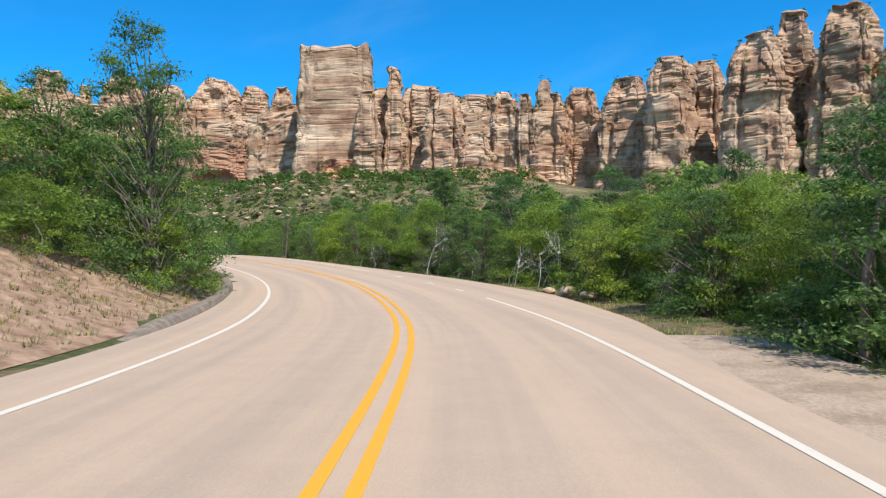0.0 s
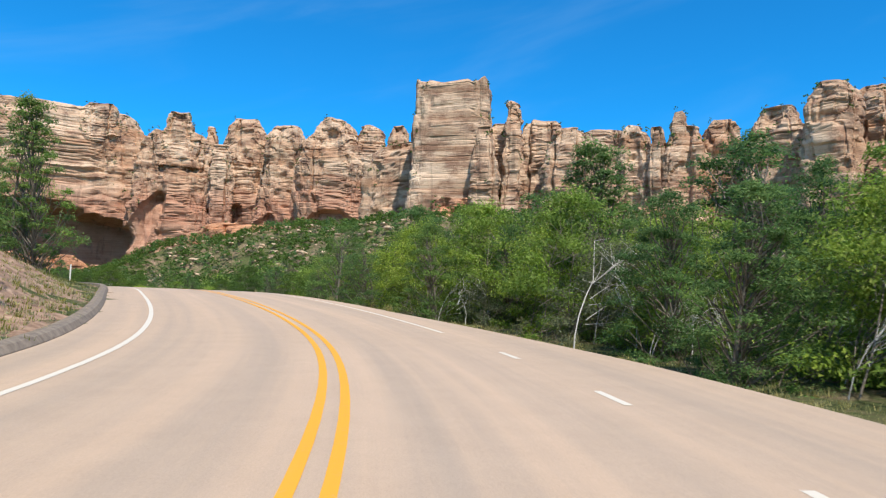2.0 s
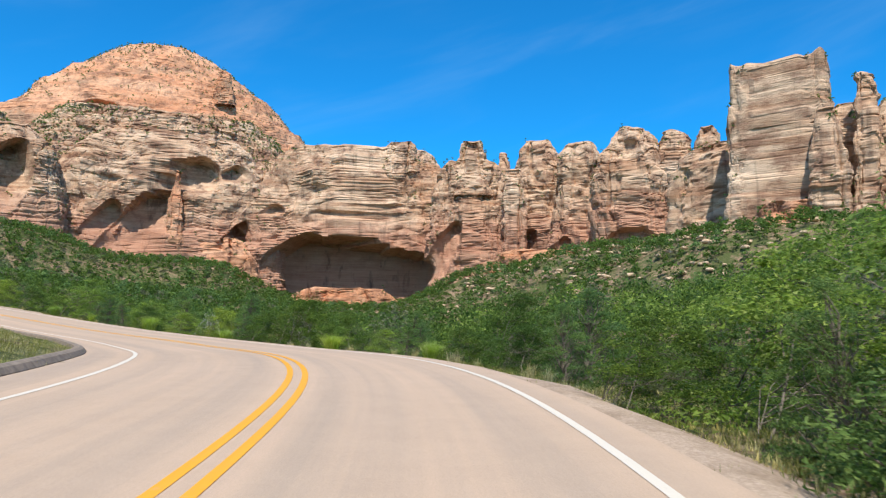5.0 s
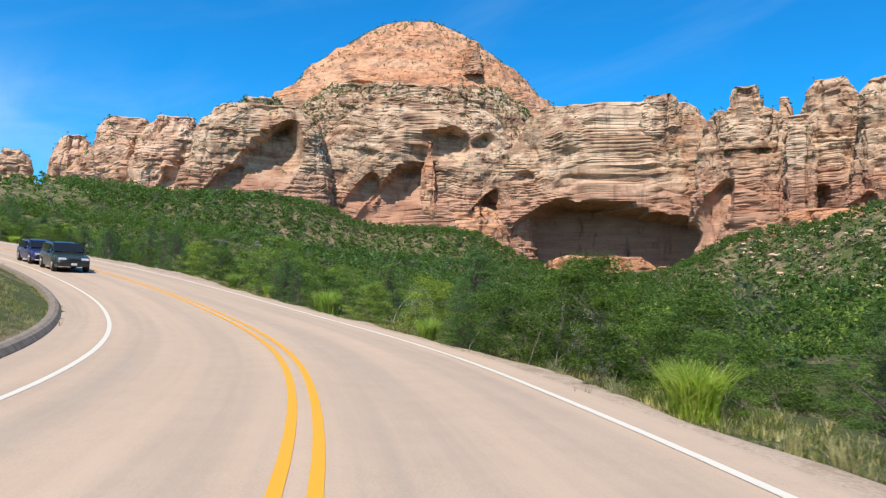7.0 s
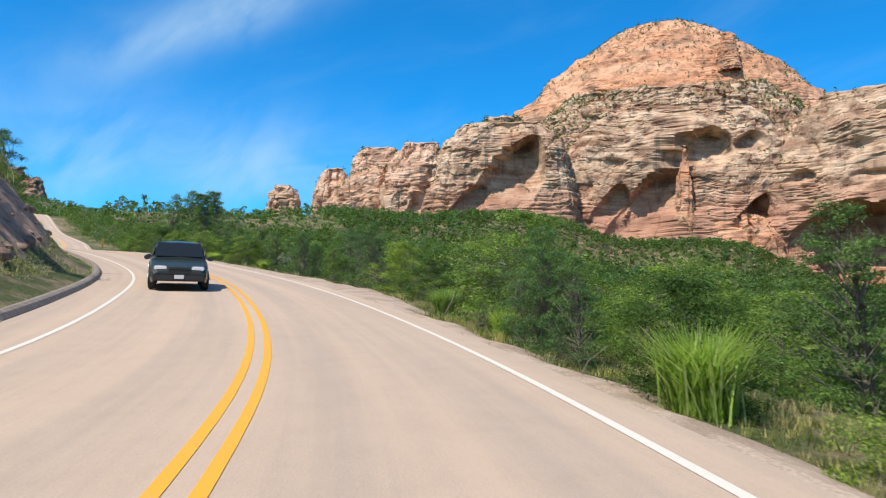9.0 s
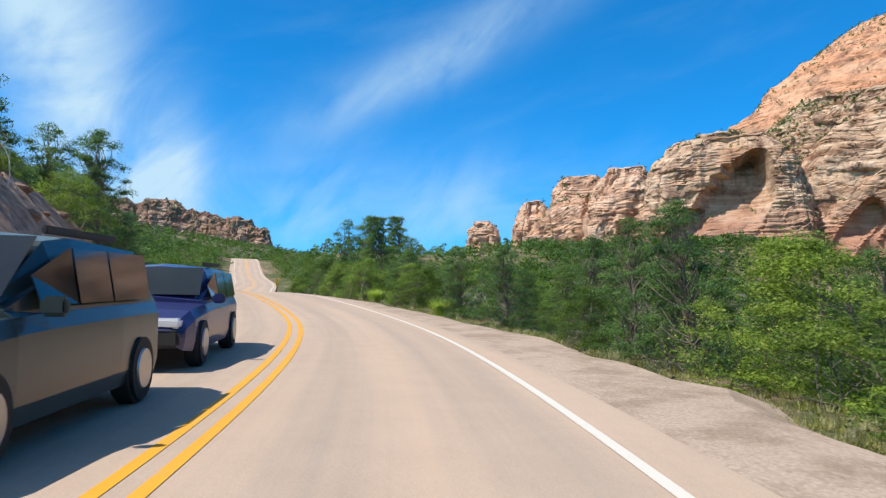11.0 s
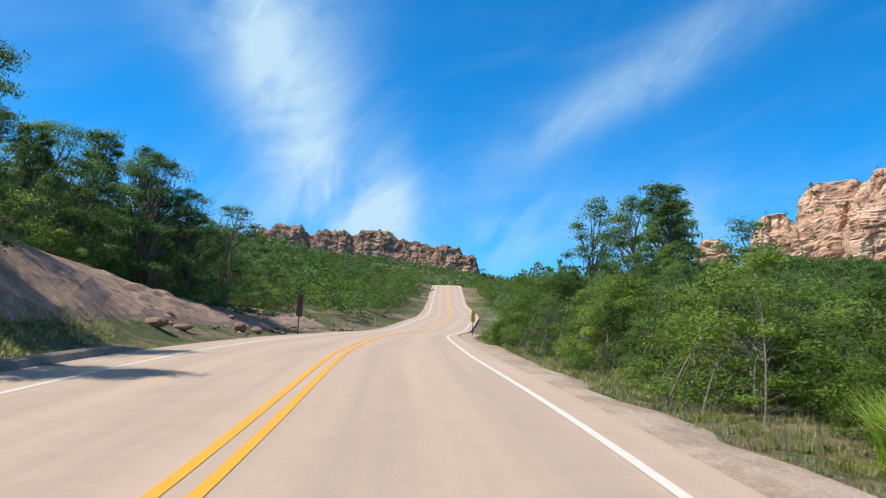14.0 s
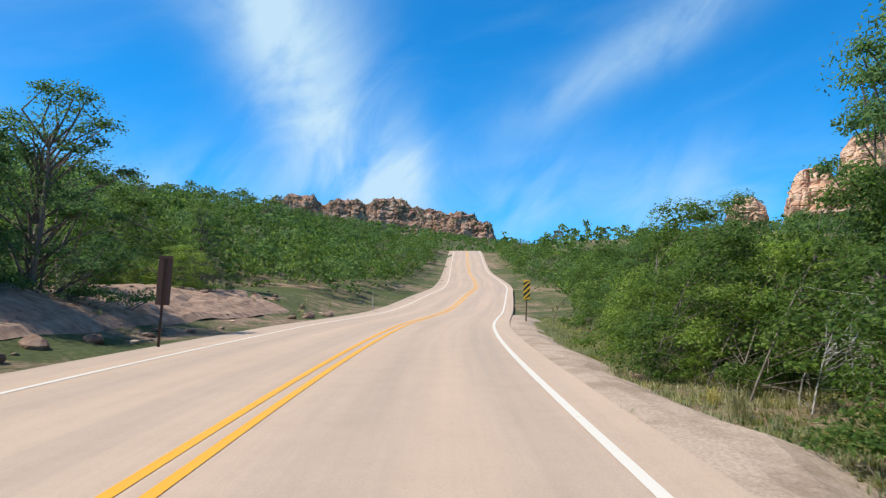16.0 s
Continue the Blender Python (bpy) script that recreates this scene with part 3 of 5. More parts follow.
def rock_mass(parent, name, cx, cy, width, depth, z0, z1, square=4.0, shoulder=0.75, top=0.35, seed=0, mat=None, joints=1.4, alcoves=(), jag=2.5, res=1.0, lean=0.06, lumps=1.0, beds=1.0, curve=(2, 0.5), green=0.5, blocks=1.0):
    """One body of rock: a squarish plan that narrows upward, with ledges, vertical joints, hollows and a broken top.
    alcoves: (place across, foot, half width, height, depth)."""
    mat = mat or M_STONE
    yaw = math.atan2(-(EYE.x - cx), EYE.y - cy)
    c, s = math.cos(yaw), math.sin(yaw)
    a, b = width / 2, depth / 2
    H = z1 - z0
    nu = int(min(330, max(44, (width + depth) / (0.6 * res))))
    nv = int(min(170, max(30, H / (0.55 * res))))
    T, F = np.meshgrid(np.linspace(radians(-30), radians(210), nu), np.linspace(0, 1, nv))
    ex = 2.0 / square
    pu, pv = np.sign(np.cos(T)) * np.abs(np.cos(T)) ** ex, np.sign(np.sin(T)) * np.abs(np.sin(T)) ** ex
    k = np.clip((F - shoulder) / (1 - shoulder), 0, 1)
    sc = (1 - lean * F) * (top + (1 - top) * np.clip(1 - k ** curve[0], 0, 1) ** curve[1])
    # benches: the body steps back at a few heights
    for q in range(3):
        h = 0.3 + 0.6 * float(hash3(seed, q, 3)[0])
        sc = sc * (1 - 0.05 * smooth(h, h + 0.015, F + 0.03 * vnoise(pu * a / 9, seed, q)))
    U, V = a * pu * sc, b * pv * sc
    cut = fbm(U / 8 + seed * 3.1, V / 8, seed + 0.5, 3) * jag
    Z = z0 + H * F + cut * F ** 3
    nx, ny = np.cos(T) * np.abs(np.cos(T)) ** 0.5, np.sin(T) * np.abs(np.sin(T)) ** 0.5
    nn = np.hypot(nx, ny) + 1e-6
    nx, ny = nx / nn, ny / nn
    zz = Z + 2.5 * vnoise(U / 25 + seed, V / 25, seed * 1.7) + U * (0.16 * float(hash3(seed, 2, 9)[0]) - 0.08)
    var = 0.35 * vnoise(U / 9 + seed, V / 9, zz / 12)
    soft = smooth(-0.25, 0.45, vnoise(U / 16 + seed, V / 16, zz / 11 + seed * 2.2))
    bd = beds * (0.6 * smooth(-0.2, 0.5, vnoise(U / 20, seed, zz / 15)) * bed_profile(zz, 7.5, seed, 2.5 * var) + soft * (0.9 * bed_profile(zz, 2.1, seed + 11, 2 * var) + 0.35 * bed_profile(zz, 0.9, seed + 5, 3 * var)) - 0.7)
    j1 = np.abs(vnoise(U / 8.5 + 3 * seed, V / 8.5, zz / 60 + seed) + 0.15 * vnoise(U / 3, V / 3, zz / 5))
    j2 = np.abs(vnoise(U / 3.6 + seed, V / 3.6, zz / 24) + 0.2 * vnoise(U / 2, V / 2, zz / 3))
    crack = -joints * (np.exp(-(j1 / 0.11) ** 2) * 2.0 + np.exp(-(j2 / 0.1) ** 2) * 0.6)
    lump = (fbm(U / 14 + seed, V / 14, zz / 20 + 2 * seed, 4) * 3.2 + vnoise(U / 5 + seed, V / 5, zz / 4) * 0.8) * lumps
    # angular blocks: each fracture cell stands a little forward or back
    blk = 0
    for size, amp in ((9.0, 1.5), (4.2, 0.8)):
        wu = U / size + 0.55 * vnoise(U / size / 1.7, V / size / 1.7, zz / size + seed) + seed * 1.7
        wv = V / size + 0.55 * vnoise(U / size / 1.7 + 9, V / size, zz / size)
        wz = zz / (size * 0.8) + 0.7 * hash3(np.floor(wu), np.floor(wv), np.floor(wu) * 0 + seed)
        blk = blk + amp * (hash3(np.floor(wu), np.floor(wv) + 7 * seed, np.floor(wz)) - 0.5)
        ed = np.minimum(np.minimum(wu - np.floor(wu), wv - np.floor(wv)), wz - np.floor(wz))
        blk = blk - 0.35 * amp * np.exp(-(ed / 0.06) ** 2)
    D = bd + crack + lump + blocks * blk
    for au, az, aw, ah, ad in alcoves:
        big = aw > 30
        # small hollows lean with the cross-bedding
        e = ((U - au + (0 if big else 0.55) * (Z - az - 0.5 * ah)) / aw) ** 2
        ad = ad * (1.0 if big else 1.5)
        arch = az + ah * np.clip(1 - e, 0, 1) ** (0.3 if big else 0.8) * (1 + (0.12 if big else 0.3) * (U - au) / aw) + (1.0 + 0.015 * ah) * vnoise(U / 5, 1.0, seed) + 0.1 * ah * vnoise(U / 17 + au, 2.0, seed)
        inside = (e < 1) * smooth(az - 0.5 * ah - 1, az, Z) * (1 - smooth(arch - 1.4, arch + 0.8, Z))
        D = D * (1 - 0.6 * inside) - ad * inside * np.clip(1 - e, 0, 1) ** (0.2 if big else 0.4) * (0.55 + 0.45 * np.clip((Z - az) / ah, 0, 1))
    D = D * np.where(F > 0.985, 0.3, 1) * min(1.0, 0.35 + min(width, depth) / 22)
    U, V = U + nx * D, V + ny * D
    X, Y = cx + c * U - s * V, cy + s * U + c * V
    v = np.stack([X.ravel(), Y.ravel(), Z.ravel()], 1)
    faces = grid_faces(nu, nv)
    v = np.vstack([v, [[X[-1].mean(), Y[-1].mean(), Z[-1].mean()]]])
    base = (nv - 1) * nu
    faces += [(base + q, base + q + 1, len(v) - 1) for q in range(nu - 1)]
    ob = mesh_object(name, v, faces, mat, False)
    ob.parent = parent
    # places flat enough for a shrub
    dh = np.hypot(np.diff(X, axis=0), np.diff(Y, axis=0)) / (np.abs(np.diff(Z, axis=0)) + 0.05)
    flat = np.argwhere((dh > 0.5) & (F[:-1] > 0.3))
    if len(flat):
        for r, q in flat[rng.choice(len(flat), min(len(flat), int(green * (width + depth) * 0.9)))]:
            LEDGES.append((X[r, q], Y[r, q], Z[r, q]))
    return ob


def cliff(name, label):
    return tagged(new(name), label, "cliff")


rm = rock_mass
right_cliff = cliff("cliff", "banded cream and brown sandstone towers with deep vertical clefts")
rm(right_cliff, "buttress", 80, 273, 21, 26, 27, 80, seed=1, shoulder=0.72)
rm(right_cliff, "buttress", 97, 284, 16, 20, 29, 81, seed=31, shoulder=0.8)
rm(right_cliff, "buttress", 105, 253, 26, 28, 20, 82, seed=2, shoulder=0.62, top=0.3)
rm(right_cliff, "buttress", 120, 259, 15, 18, 22, 91, seed=3, shoulder=0.85, top=0.6)
rm(right_cliff, "buttress", 130, 242, 25, 30, 19, 87, seed=4, shoulder=0.68, top=0.4)
rm(right_cliff, "buttress", 144, 228, 27, 30, 17, 72, seed=5, shoulder=0.7)
rm(right_cliff, "buttress", 69, 297, 25, 24, 24, 78, seed=6, shoulder=0.6, top=0.45)
rm(right_cliff, "backing", 100, 292, 130, 20, 20, 72, seed=51, shoulder=0.6, res=2.0, green=1.5)
crest = cliff("cliff", "broken row of pale sandstone pillars with shrubs between them")
rm(crest, "pillar", 39, 309, 20, 16, 23, 75, seed=7, shoulder=0.7)
rm(crest, "pillar", 36, 310, 7, 9, 46, 81, seed=37, shoulder=0.8)
rm(crest, "pillar", 53, 316, 18, 18, 24, 78, seed=8, shoulder=0.75)
rm(crest, "pillar", 28, 310, 9, 12, 23, 75, seed=9, shoulder=0.8)
rm(crest, "pillar", 20, 317, 16, 16, 24, 77, seed=32, shoulder=0.75)
rm(crest, "pillar", 7, 312, 20, 14, 23, 58, seed=33, shoulder=0.5)
rm(crest, "pillar", 8, 352, 36, 24, 27, 83, seed=10, shoulder=0.4, top=0.6, green=1.4)
rm(crest, "pillar", -7, 324, 23, 22, 23, 78, seed=11, shoulder=0.55, top=0.3)
rm(crest, "pillar", -18, 341, 23, 16, 27, 86, seed=34, shoulder=0.8, top=0.5)
rm(crest, "backing", 20, 345, 110, 20, 22, 75, seed=52, shoulder=0.4, res=2.0, green=2.5)
rm(crest, "ledge", 10, 302, 70, 14, 18, 42, seed=53, shoulder=0.2, mat=M_RED, res=1.5)
tower = cliff("sandstone_tower", "tall flat-faced sandstone tower with a broken top and ledged foot")
rm(tower, "pinnacle", -30, 330, 13, 16, 25, 91, seed=12, shoulder=0.7)
rm(tower, "main_block", -59, 340, 40, 30, 24, 102, seed=13, square=10, shoulder=0.965, top=0.86, joints=0.35, jag=8, lean=0.015, lumps=0.3, beds=0.3, blocks=0.5)
rm(tower, "shoulder", -37, 341, 18, 16, 25, 85, seed=62, shoulder=0.7, top=0.5)
rm(tower, "flake", -42, 323, 13, 8, 24, 80, seed=35, shoulder=0.7, top=0.5)
rm(tower, "foot", -54, 324, 31, 14, 18, 48, seed=36, shoulder=0.2, top=0.5, mat=M_RED)
rm(tower, "recess", -101, 404, 17, 16, 32, 102, seed=14, shoulder=0.85)
rm(tower, "block", -91, 385, 10, 8, 30, 68, seed=38, shoulder=0.6)
rm(tower, "backing", -75, 368, 70, 16, 26, 84, seed=54, shoulder=0.8, res=2.0)
middle = cliff("cliff", "stepped sandstone buttresses with small shrubs on their ledges")
rm(middle, "buttress", -117, 406, 23, 22, 31, 102, mat=M_WALL, seed=15, shoulder=0.72, top=0.4)
rm(middle, "buttress", -137, 400, 42, 28, 30, 105, mat=M_WALL, seed=16, shoulder=0.55, top=0.2, alcoves=[(0, 44, 15, 9, 5)])
rm(middle, "buttress", -175, 423, 35, 28, 28, 107, mat=M_WALL, seed=17, shoulder=0.6, top=0.45, alcoves=[(10, 40, 8, 14, 5)])
rm(middle, "buttress", -203, 426, 39, 30, 23, 113, mat=M_WALL, seed=18, shoulder=0.62, top=0.3, alcoves=[(8, 36, 8, 26, 7)])
rm(middle, "pinnacle", -227, 427, 11, 10, 45, 110, mat=M_WALL, seed=19, shoulder=0.8)
rm(middle, "fin", -208, 405, 17, 10, 23, 92, mat=M_WALL, seed=39, shoulder=0.75, top=0.6)
rm(middle, "buttress", -238, 408, 54, 32, 22, 101, mat=M_WALL, seed=20, shoulder=0.7, top=0.5, alcoves=[(12, 38, 9, 30, 8)])
rm(middle, "cap", -235, 404, 24, 16, 79, 112, mat=M_WALL, seed=40, shoulder=0.6, top=0.6)
rm(middle, "backing", -165, 440, 130, 20, 26, 100, seed=55, mat=M_WALL, shoulder=0.7, res=2.0, green=1.5)
rm(middle, "ledge", -185, 398, 100, 14, 14, 45, seed=56, shoulder=0.2, mat=M_RED, res=1.5)
alcove_wall = cliff("cliff", "long layered sandstone wall with shadowed arched alcoves and dark streaks")
rm(alcove_wall, "knob", -289, 406, 24, 20, 82, 119, seed=21, shoulder=0.6, top=0.7)
rm(alcove_wall, "wall", -314, 396, 146, 44, 9, 116, mat=M_WALL, seed=22, square=6, shoulder=0.62, top=0.62, joints=0.35, beds=1.6, lumps=1.5, blocks=0.5, alcoves=[(-4, 17, 66, 39, 38), (50, 71, 7, 4, 4), (18, 70, 12, 3, 3), (-25, 76, 15, 2, 3)], green=0.9)
rm(alcove_wall, "wall", -395, 313, 143, 50, 24, 114, mat=M_WALL, seed=23, square=5, shoulder=0.6, top=0.6, joints=0.35, beds=1.4, lumps=1.2, alcoves=[(-17, 86, 16, 17, 13), (-40, 91, 10, 8, 8), (8, 52, 16, 33, 13), (29, 58, 9, 16, 9), (-50, 48, 17, 20, 15)], green=0.6)
rm(alcove_wall, "slope", -439, 337, 237, 70, 85, 142, mat=M_WALL, seed=24, square=3, shoulder=0.05, top=0.62, joints=0.4, curve=(1, 0.9), green=6.0, blocks=1.6, res=1.4)
rm(alcove_wall, "fin", -375, 305, 10, 10, 30, 92, seed=57, shoulder=0.3, top=0.3, mat=M_RED)
rm(alcove_wall, "ledge", -302, 372, 80, 12, 6, 25, seed=58, shoulder=0.2, top=0.6, mat=M_RED, res=1.5, jag=4)
rm(alcove_wall, "ledge", -364, 322, 60, 14, 20, 53, seed=59, shoulder=0.2, top=0.6, mat=M_RED, res=1.5, jag=4)
rm(alcove_wall, "backing", -345, 420, 150, 30, 30, 120, seed=60, mat=M_WALL, shoulder=0.5, top=0.6, res=2.0, green=1.5)
left_cliff = cliff("cliff", "stepped reddish sandstone buttresses lowering to the valley")
rm(left_cliff, "buttress", -427, 222, 89, 44, 28, 108, mat=M_WALL, seed=26, square=4, shoulder=0.6, top=0.5, joints=0.6, alcoves=[(-12, 72, 18, 27, 16), (16, 48, 11, 26, 7)], green=1.0)
rm(left_cliff, "slope", -493, 248, 101, 50, 69, 131, mat=M_WALL, seed=41, square=3, shoulder=0.1, top=0.3, joints=0.4, curve=(1, 0.9), green=6.0, blocks=1.6, res=1.4)
rm(left_cliff, "buttress", -484, 189, 50, 36, 36, 107, seed=42, shoulder=0.5, top=0.4, mat=M_ROSE, alcoves=[(-6, 66, 7, 18, 6)])
rm(left_cliff, "buttress", -518, 169, 46, 34, 40, 110, seed=27, shoulder=0.7, top=0.5, mat=M_ROSE, joints=0.8)
rm(left_cliff, "buttress", -540, 143, 36, 28, 40, 99, seed=28, shoulder=0.3, top=0.3, mat=M_ROSE)
rm(left_cliff, "buttress", -552, 110, 30, 24, 40, 87, seed=29, shoulder=0.5, top=0.3, mat=M_ROSE)
rm(left_cliff, "backing", -500, 190, 120, 30, 40, 96, seed=61, shoulder=0.5, res=2.0, mat=M_ROSE, green=1.5)
dome = tagged(new("sandstone_dome"), "rounded red sandstone dome rising above the pale cliffs", "rock dome")
rm(dome, "rock", -548, 408, 276, 150, 137, 237, seed=25, res=1.4, square=2.2, shoulder=0.02, top=0.12, joints=0.2, curve=(1.15, 0.6), mat=M_RED, lean=0.0, lumps=1.0, beds=0.9, alcoves=[(44, 158, 22, 12, 9)], jag=2, green=3.0, blocks=0.25)
rm(dome, "knob", -480, 418, 16, 16, 178, 206, seed=44, mat=M_RED, shoulder=0.5, top=0.5, beds=0.8, joints=0.3)

# the far ridge at the end of the road
far_cliff = cliff("cliff", "far reddish sandstone ridge of rounded knobs above woods")
for bearing, dist, w, z_top in ((120.0, 1260, 40, 238), (118.4, 1250, 56, 246), (116.6, 1255, 40, 234), (114.8, 1240, 58, 240), (113.0, 1245, 44, 232), (111.4, 1235, 58, 242), (109.6, 1230, 44, 226), (108.0, 1225, 52, 222), (106.6, 1215, 40, 214), (105.2, 1200, 40, 212), (103.9, 1190, 30, 196)):
    rm(far_cliff, "knob", -126 - dist * math.sin(radians(bearing)), 65 + dist * math.cos(radians(bearing)), w * 1.7, 60, z_top - 75, z_top, seed=int(bearing * 7), square=3, shoulder=0.5, top=0.45, res=2.0, blocks=1.4, lumps=2.4, beds=2.6, mat=M_FAR, jag=11, green=5.0, joints=1.4)

# ---- plants ----
def arrays_mesh(name, verts, mats, index=None, corners=3):
    """A mesh of loose leaves (three or four corners each) from arrays; index: each leaf's material."""
    n = len(verts) // corners
    me = bpy.data.meshes.new(name)
    me.vertices.add(corners * n)
    me.vertices.foreach_set("co", np.asarray(verts, np.float32).ravel())
    me.loops.add(corners * n)
    me.loops.foreach_set("vertex_index", np.arange(corners * n, dtype=np.int32))
    me.polygons.add(n)
    me.polygons.foreach_set("loop_start", np.arange(0, corners * n, corners, dtype=np.int32))
    for m in mats:
        me.materials.append(m)
    if index is not None:
        me.polygons.foreach_set("material_index", np.asarray(index, np.int32))
    me.update(calc_edges=True)
    return me


def unit(n, g):
    v = g.normal(size=(n, 3))
    return v / np.linalg.norm(v, axis=1)[:, None]


def leaf_quads(centres, out, size, g, aspect=0.6, outward=0.8):
    """Small bent-free leaves or tufts at the centres, turned roughly outward."""
    n = len(centres)
    nrm = out * outward + unit(n, g) * 0.7 + np.array([0, 0, 0.35 if outward > 0.5 else 0.1])
    nrm /= np.linalg.norm(nrm, axis=1)[:, None]
    t = np.cross(nrm, unit(n, g))
    t /= np.linalg.norm(t, axis=1)[:, None] + 1e-9
    b = np.cross(nrm, t)
    sz = (size * g.uniform(0.6, 1.4, n))[:, None]
    t, b = t * sz, b * sz * aspect
    return np.stack([centres - t * 0.9 + b, centres + t * 1.1, centres - t * 0.7 - b * 1.1], 1).reshape(-1, 3)


def clumps(height, spread, count, g, low=0.15):
    """Centres and radii of a crown's clumps, on an uneven outline."""
    out = []
    for _ in range(count):
        a, r = g.uniform(0, 2 * math.pi), math.sqrt(g.uniform(0, 1))
        h = low + (1 - low) * g.uniform(0, 1) ** 1.25
        w = spread * math.sqrt(max(0.03, 1 - max(0.0, h) ** 1.6)) * 0.95
        rad = spread * g.uniform(0.11, 0.29)
        out.append((r * w * math.cos(a), r * w * math.sin(a), h * (height - rad * 0.7), rad))
    return out


def crown(cl, per, size, g, aspect=0.6, flat=0.8, fill=0.25, outward=0.8):
    """Leaves on the shells of all clumps at once; size and flat may differ from clump to clump."""
    cl = np.asarray(cl, float)
    n = len(cl) * per
    c4 = np.repeat(cl, per, axis=0)
    size, flat = [np.repeat(np.broadcast_to(np.asarray(a, float), len(cl)), per) for a in (size, flat)]
    d = unit(n, g)
    d[:, 2] = np.where(d[:, 2] < -0.3, -d[:, 2] * 0.5, d[:, 2])
    rr = c4[:, 3] * np.where(g.uniform(size=n) < fill, g.uniform(0.2, 0.8, n), g.uniform(0.8, 1.15, n))
    c = np.stack([c4[:, 0] + d[:, 0] * rr, c4[:, 1] + d[:, 1] * rr, c4[:, 2] + d[:, 2] * rr * flat], 1)
    return leaf_quads(c, d, size, g, aspect, outward)


def branch(verts, faces, p0, p1, r0, r1, bend, g, sides=5, steps=4):
    """A tapering, slightly crooked limb."""
    p0, p1 = np.array(p0, float), np.array(p1, float)
    ax = (p1 - p0) / (np.linalg.norm(p1 - p0) + 1e-9)
    e1 = np.cross(ax, [0.3, 0.9, 0.1])
    e1 /= np.linalg.norm(e1)
    e2 = np.cross(ax, e1)
    off = (e1 * g.normal() + e2 * g.normal()) * bend * np.linalg.norm(p1 - p0)
    base = len(verts)
    for k in range(steps + 1):
        f = k / steps
        c = p0 + (p1 - p0) * f + off * math.sin(math.pi * f)
        r = r0 + (r1 - r0) * f
        for q in range(sides):
            an = 2 * math.pi * q / sides
            verts.append(c + (e1 * math.cos(an) + e2 * math.sin(an)) * r)
    for k in range(steps):
        for q in range(sides):
            a, b = base + k * sides + q, base + k * sides + (q + 1) % sides
            faces.append((a, b, b + sides, a + sides))


def limbs_mesh(name, cl, height, g, trunk_r, stems=1, mat=None, lean=0.1, crook=0.1):
    verts, faces = [], []
    tops = []
    for s in range(stems):
        a = g.uniform(0, 6.28)
        sp = lean * height * (1 if stems > 1 else 0.5)
        top = (sp * math.cos(a), sp * math.sin(a), height * g.uniform(0.6, 0.8))
        foot = (0.12 * stems * math.cos(a), 0.12 * stems * math.sin(a), -0.3)
        branch(verts, faces, foot, top, trunk_r, trunk_r * 0.3, 0.06, g, 6, 5)
        tops.append((foot, top))
    for x, y, z, r in cl:
        foot, top = tops[int(g.integers(len(tops)))]
        f = min(0.95, max(0.15, (z * 0.75) / max(top[2], 0.1)))
        st = [foot[k] + (top[k] - foot[k]) * f for k in range(3)]
        branch(verts, faces, st, (x, y, z), trunk_r * 0.34, trunk_r * 0.1, crook, g, 4, 2 if crook < 0.2 else 4)
    me = bpy.data.meshes.new(name)
    me.from_pydata([tuple(v) for v in verts], [], faces)
    me.materials.append(mat or M_BARK)
    me.shade_smooth()
    return me


def plant(name, label, category, trunk_me, crown_me, group=""):
    root = new(name)
    tagged(root, label, category, group)
    if trunk_me:
        new("trunk", trunk_me).parent = root
    if crown_me:
        new("crown", crown_me).parent = root
    root.location = (0, 0, -500)
    return root


def oak(seed, fine, mat=None, name="oak_shrub", label="bushy green scrub oak with small leaves on thin grey stems"):
    g = np.random.default_rng(seed)
    cl = clumps(1.0, 0.62, 84 if fine else 26, g, 0.0)
    cm = arrays_mesh("crown", crown(cl, 230 if fine else 110, 0.0098 if fine else 0.027, g, 0.55, 0.8, 0.4), [mat or M_OAK])
    return plant(name, label, "shrub", limbs_mesh("trunk", cl, 0.8, g, 0.0075, 5, lean=0.3), cm, "roadside shrubs")


def juniper(seed, fine):
    g = np.random.default_rng(seed)
    cl = clumps(1.0, 0.36, 105 if fine else 32, g, 0.0)
    cm = arrays_mesh("crown", crown(cl, 190 if fine else 95, 0.0076 if fine else 0.021, g, 0.42, 0.8, 0.45), [M_JUNIPER])
    return plant("juniper_tree", "dark green juniper with a ragged crown and grey twisted trunk", "tree", limbs_mesh("trunk", cl, 0.9, g, 0.016, 1, lean=0.1), cm, "junipers")


def pinyon(seed, fine):
    """Open crown: limbs that reach out, tufts only at their ends."""
    g = np.random.default_rng(seed)
    cl = []
    for k in range(84):
        h = 0.12 + 0.88 * k / 84
        a = k * 2.4 + g.uniform(-0.5, 0.5)
        r = (0.27 * (1.05 - h) + 0.04) * g.uniform(0.35, 1.1)
        cl.append((r * math.cos(a), r * math.sin(a), min(h, 0.97), g.uniform(0.03, 0.06)))
    cm = arrays_mesh("crown", crown(cl, 170, 0.0085, g, 0.36, 0.9, 0.4), [M_PINE])
    return plant("pine_tree", "open-crowned pine with tufted green limbs and pale bark", "tree", limbs_mesh("trunk", cl, 1.2, g, 0.013, 1, lean=0.03), cm, "pines")


